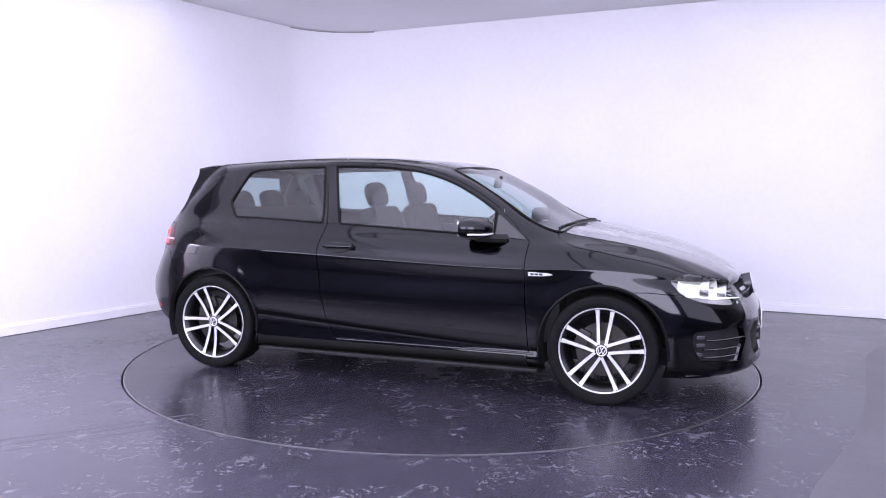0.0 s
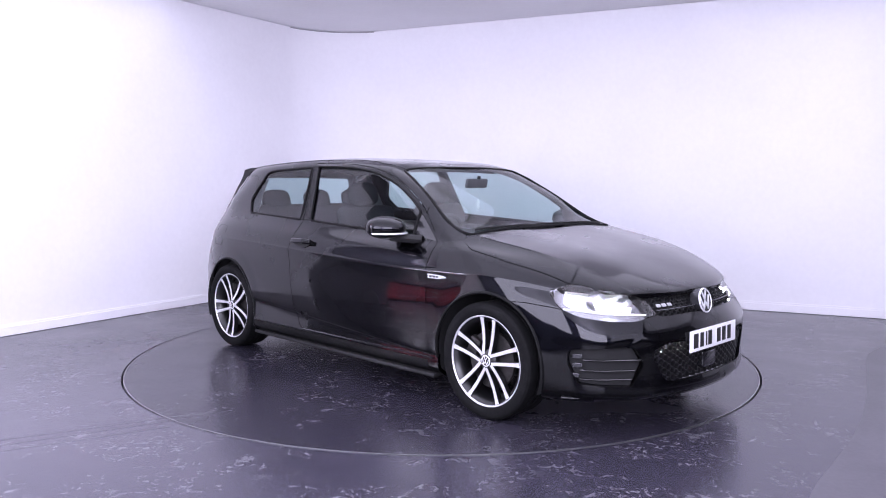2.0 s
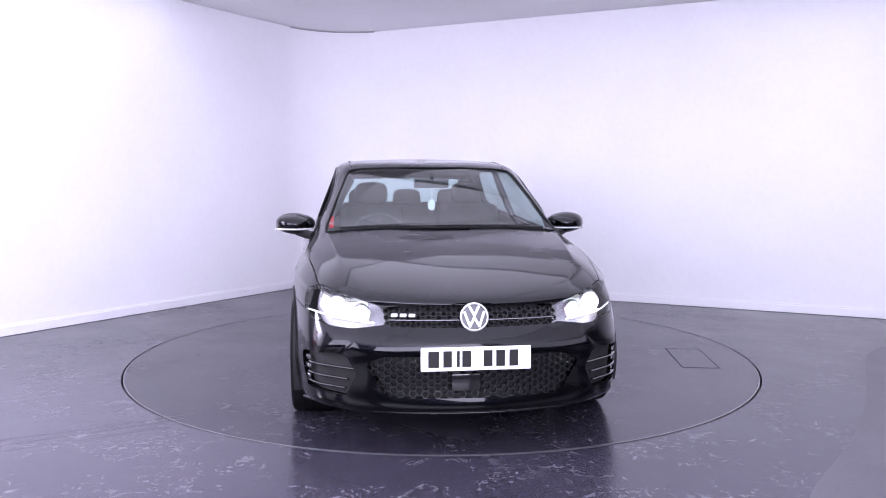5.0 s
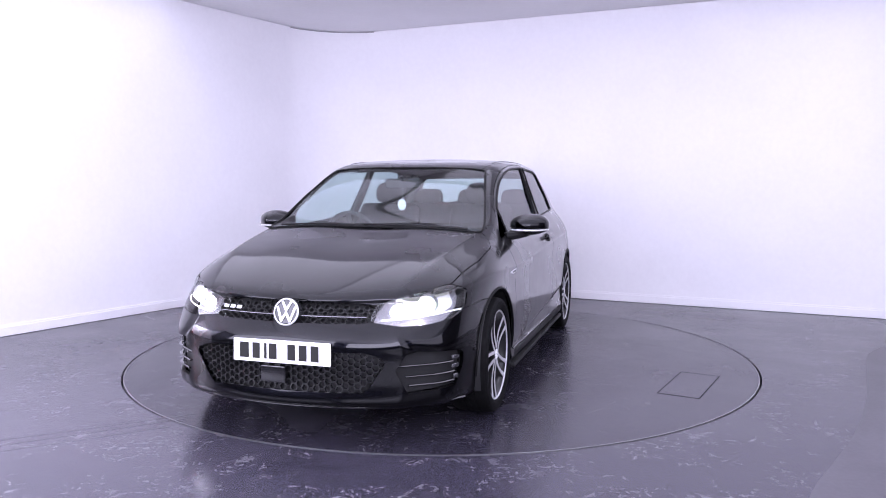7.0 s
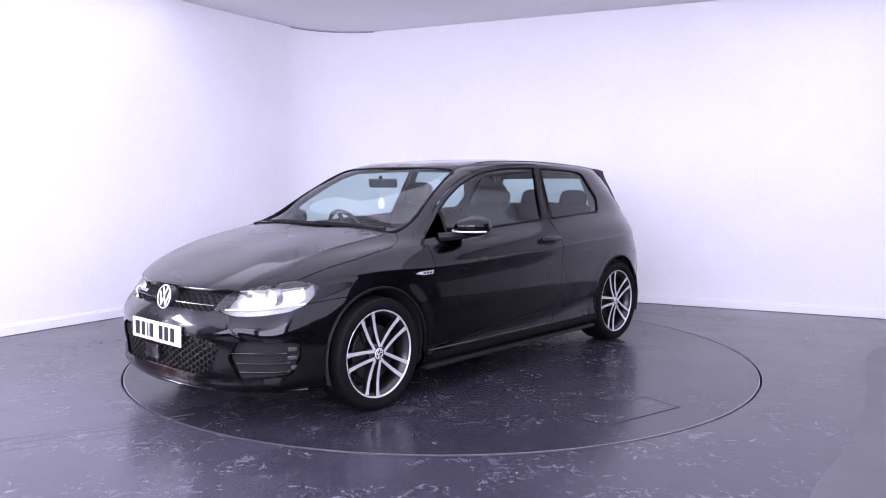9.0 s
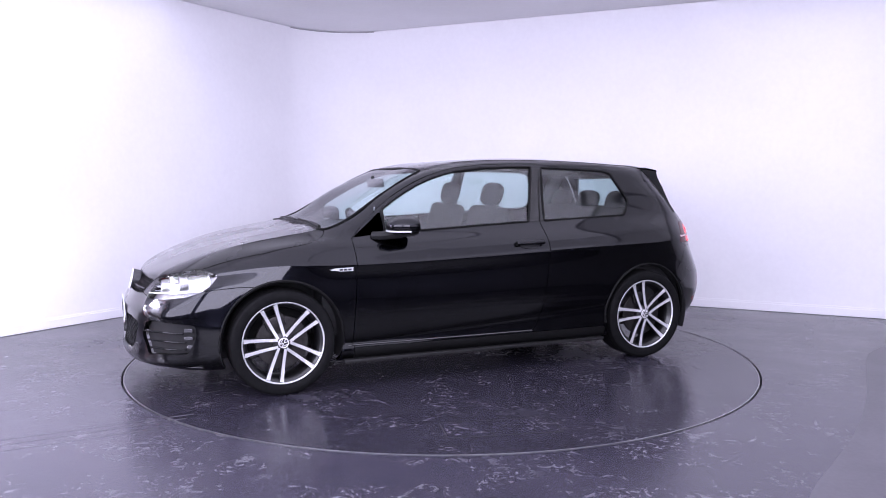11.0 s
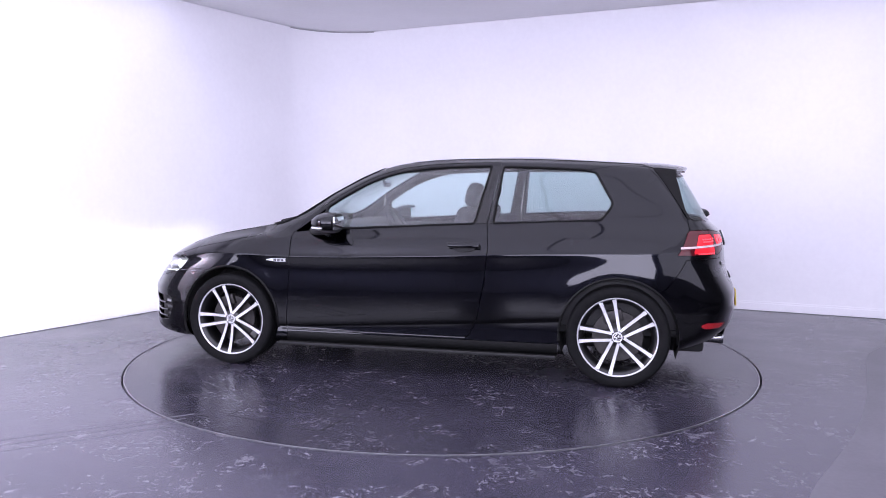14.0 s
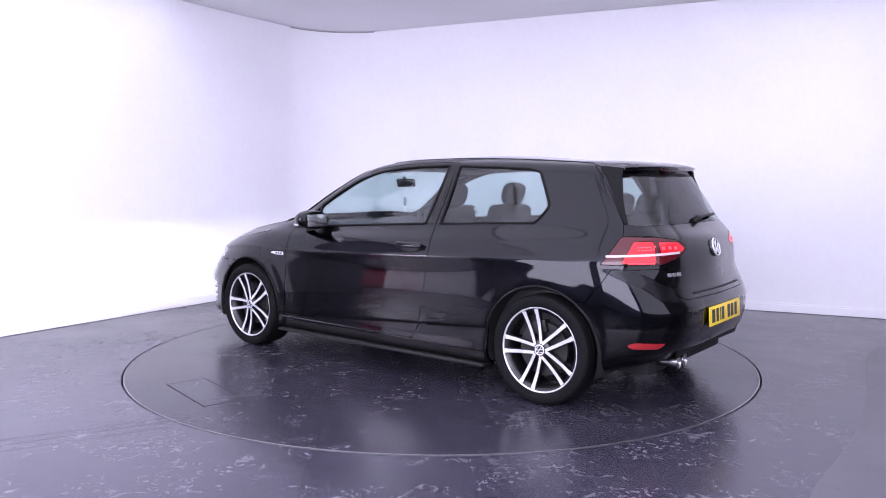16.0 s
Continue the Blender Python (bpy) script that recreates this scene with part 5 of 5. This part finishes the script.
def build_wheel():
    bm = bmesh.new()                                     # barrel with its lip
    spin(bm, [(.222, -.095), (.215, -.05), (.205, .02), (.215, .075), (.232, .090), (.239, .0955)], 64)
    wheel = part("wheel", bm, M_ALLOYBLACK, car, "black and silver five-spoke alloy wheel")
    bm = bmesh.new()
    spin(bm, [(.238, .0955), (.241, .1005), (.2445, .1025), (.2475, .100), (.247, .090)], 72)
    part("rim_lip", bm, M_ALLOY, wheel, "machined silver rim edge")
    bm = bmesh.new()
    prof = [(.236, -.100), (.262, -.108), (.290, -.112), (.308, -.106), (.3165, -.088), (.318, -.06), (.318, -.032), (.314, -.030), (.314, -.024), (.318, -.022), (.318, -.002),
            (.314, 0), (.314, .006), (.318, .008), (.318, .036), (.314, .038), (.314, .044), (.318, .046), (.3172, .082), (.312, .099), (.302, .1085), (.290, .112), (.276, .1125), (.262, .110), (.2505, .1045), (.2475, .099)]
    spin(bm, prof, 96)
    part("tyre", bm, M_RUBBER, wheel, "black low-profile tyre", 25)
    bm = bmesh.new()
    spin(bm, [(.0005, .045), (.155, .045), (.157, .043), (.157, .025), (.0005, .025)], 48)
    part("brake_disc", bm, M_DISC, wheel, "grey steel brake disc")
    bm = bmesh.new()
    box(bm, (-.06, .01, .09), (.06, .07, .165), .012, Matrix.Rotation(radians(70), 4, "Y"))
    part("brake_caliper", bm, M_DISC, wheel, "grey brake caliper")
    bm = bmesh.new()
    spin(bm, [(.058, .05), (.060, .076), (.052, .084), (.036, .088), (.034, .086)], 40)
    part("hub", bm, M_ALLOYBLACK, wheel)
    bm = bmesh.new()
    spin(bm, [(.0005, .0945), (.026, .0935), (.031, .090), (.033, .084)], 32)
    cap = part("hub_cap", bm, M_BADGEBACK, wheel, "round chrome and dark centre cap")
    bm = bmesh.new()
    spin(bm, [(.025, .0938), (.0285, .0948), (.032, .0915)], 32)
    for x0, z0, x1, z1 in ((-.010, .022, 0, .003), (.010, .022, 0, .003), (-.021, .010, -.010, -.020), (-.010, -.020, 0, -.001), (0, -.001, .010, -.020), (.010, -.020, .021, .010)):
        a, b = Vector((x0, .0945, z0)), Vector((x1, .0945, z1))
        sweep(bm, [a, b], .0022, 5)
    part("cap_ring", bm, M_EMBLEM, wheel, "chrome cap ring")
    for k in range(5):
        turn = Matrix.Rotation(2 * math.pi * k / 5, 4, "Y")
        for s in (-1, 1):
            # dark body of the spoke, then its machined face
            for name, mat, w0, w1, y0, y1, off in (("spoke", M_ALLOYBLACK, .0098, .0118, -.030, -.001, 0), ("spoke_face", M_ALLOY, .0084, .0104, -.001, .0015, 0)):
                bm = bmesh.new()
                rows = []
                for i in range(7):
                    q = i / 6
                    r = .034 + (.232 - .034) * q
                    cx = s * (.0205 + (.0425 - .0205) * q)
                    w = w0 + (w1 - w0) * q
                    if q > .9:
                        w *= 1.25
                    yf = .0905 - .010 * math.sin(q * math.pi) + .006 * q
                    rows.append([bm.verts.new(turn @ Vector(c)) for c in ((cx - w, yf + y0, r), (cx + w, yf + y0, r), (cx + w, yf + y1, r), (cx - w, yf + y1, r))])
                for a, b in zip(rows, rows[1:]):
                    for n in range(4):
                        bm.faces.new((a[n], a[(n + 1) % 4], b[(n + 1) % 4], b[n]))
                bm.faces.new(rows[0][::-1])
                bm.faces.new(rows[-1])
                part(name, bm, mat, wheel, "machined silver spoke face" if name == "spoke_face" else "", 30)
    return wheel


first = build_wheel()
first.matrix_basis = pose(1.3155, .772, .318, 0, -50, 0)
copy_thing(first, pose(-1.3155, .772, .318, 0, -56, 0))
copy_thing(first, pose(1.3155, -.772, .318, 0, 0, 180) @ pose(0, 0, 0, 0, -4, 0))
copy_thing(first, pose(-1.3155, -.772, .318, 0, 0, 180) @ pose(0, 0, 0, 0, -46, 0))

# ---------- the hatch plate in the turntable ----------
bm = bmesh.new()
HATCH = pose(.43, 1.77, 0, 0, 0, -13)
box(bm, (-.30, -.12, -.02), (.30, .12, .0012), 0, HATCH)
part("hatch_plate", bm, M_TABLE, turntable, "dark flush cover plate")
bm = bmesh.new()
for lo, hi in (((-.306, -.126), (.306, -.120)), ((-.306, .120), (.306, .126)), ((-.306, -.12), (-.30, .12)), ((.30, -.12), (.306, .12))):
    box(bm, (*lo, .0), (*hi, .0016), 0, HATCH)
part("hatch_seam", bm, M_GAP, turntable, "black seam round the cover plate")

# ---------- worn places of the floor ----------
bm = bmesh.new()
prism(bm, rounded([(1.55, -2.6), (1.89, -2.18), (2.24, -1.7), (2.61, -1.08), (3.2, 0.03), (3.73, 0.45), (4.19, 0.44), (2.03, -2.82), (1.43, -2.81)], .3).tolist(), .0015)
tagged(part("floor_patch", bm, M_PATCH), "pale worn matt patch of the resin floor", "floor", kind="structure")
for (x0, y0), (x1, y1) in [[(-2.14, -2.09), (-1.38, -1.65)], [(-2.09, -2.17), (-1.42, -1.79)], [(-2.18, -2.01), (-1.36, -1.57)]]:
    bm = bmesh.new()
    d = Vector((x1 - x0, y1 - y0, 0))
    box(bm, (0, -.008, 0), (d.length, .008, .0006), 0, Matrix.Translation((x0, y0, 0)) @ Matrix.Rotation(math.atan2(d.y, d.x), 4, "Z"))
    tagged(part("tyre_mark", bm, M_PATCH), "faint pale tyre mark on the floor", "mark", kind="structure")
# hairline joint under the ceiling at the rounded corner
bm = bmesh.new()
sweep(bm, [p + Vector((0, 0, CEIL - .012)) for p in rounded_wall_path(0.004)[2:-2]], .006, 5)
tagged(part("trim_ceiling", bm, M_JOINT), "thin grey joint between rounded corner and ceiling", "trim", kind="structure")

# ---------- a made-up cabinet in the next bay for the unknown red thing mirrored in the car's flank ---
cabinet = thing("red_stand_in", "cabinet-shaped stand-in for an unknown red object in the lit next bay", "cabinet",
                Matrix.Translation(plan(6.95, -2.4)) @ Matrix.Rotation(math.atan2(AX_R.y, AX_R.x), 4, "Z"))
bm = bmesh.new()
box(bm, (-.30, -.75, .09), (.30, .75, 1.0), .02)
part("body", bm, M_REDPAINT, cabinet)
bm = bmesh.new()
box(bm, (-.27, -.72, .0), (.27, .72, .09), .01)
part("plinth", bm, M_PLASTIC, cabinet, "black plinth")
for i in range(4):
    bm = bmesh.new()
    box(bm, (.302, -.72, .12 + i * .22), (.318, .72, .32 + i * .22), .006)
    drawer = part("drawer", bm, M_REDPAINT, cabinet)
    bm = bmesh.new()
    box(bm, (.319, -.60, .275 + i * .22), (.335, .60, .295 + i * .22), .004)
    part("handle", bm, M_SATIN, drawer, "silver drawer handle")


# ---------- what moves: the turntable and the car on it, at an even pace ----------


def motions():
    table_rows, car_rows = [], []
    for i in range(33):
        t = i * 0.5
        turn = pose(0, 0, 0, 0, 0, HEADING_0 + TURN_RATE * t)
        table_rows.append((t, turn))
        car_rows.append((t, turn @ pose(CAR_X, CAR_Y, 0)))
    walk(turntable, table_rows)
    walk(car, car_rows)


motions()
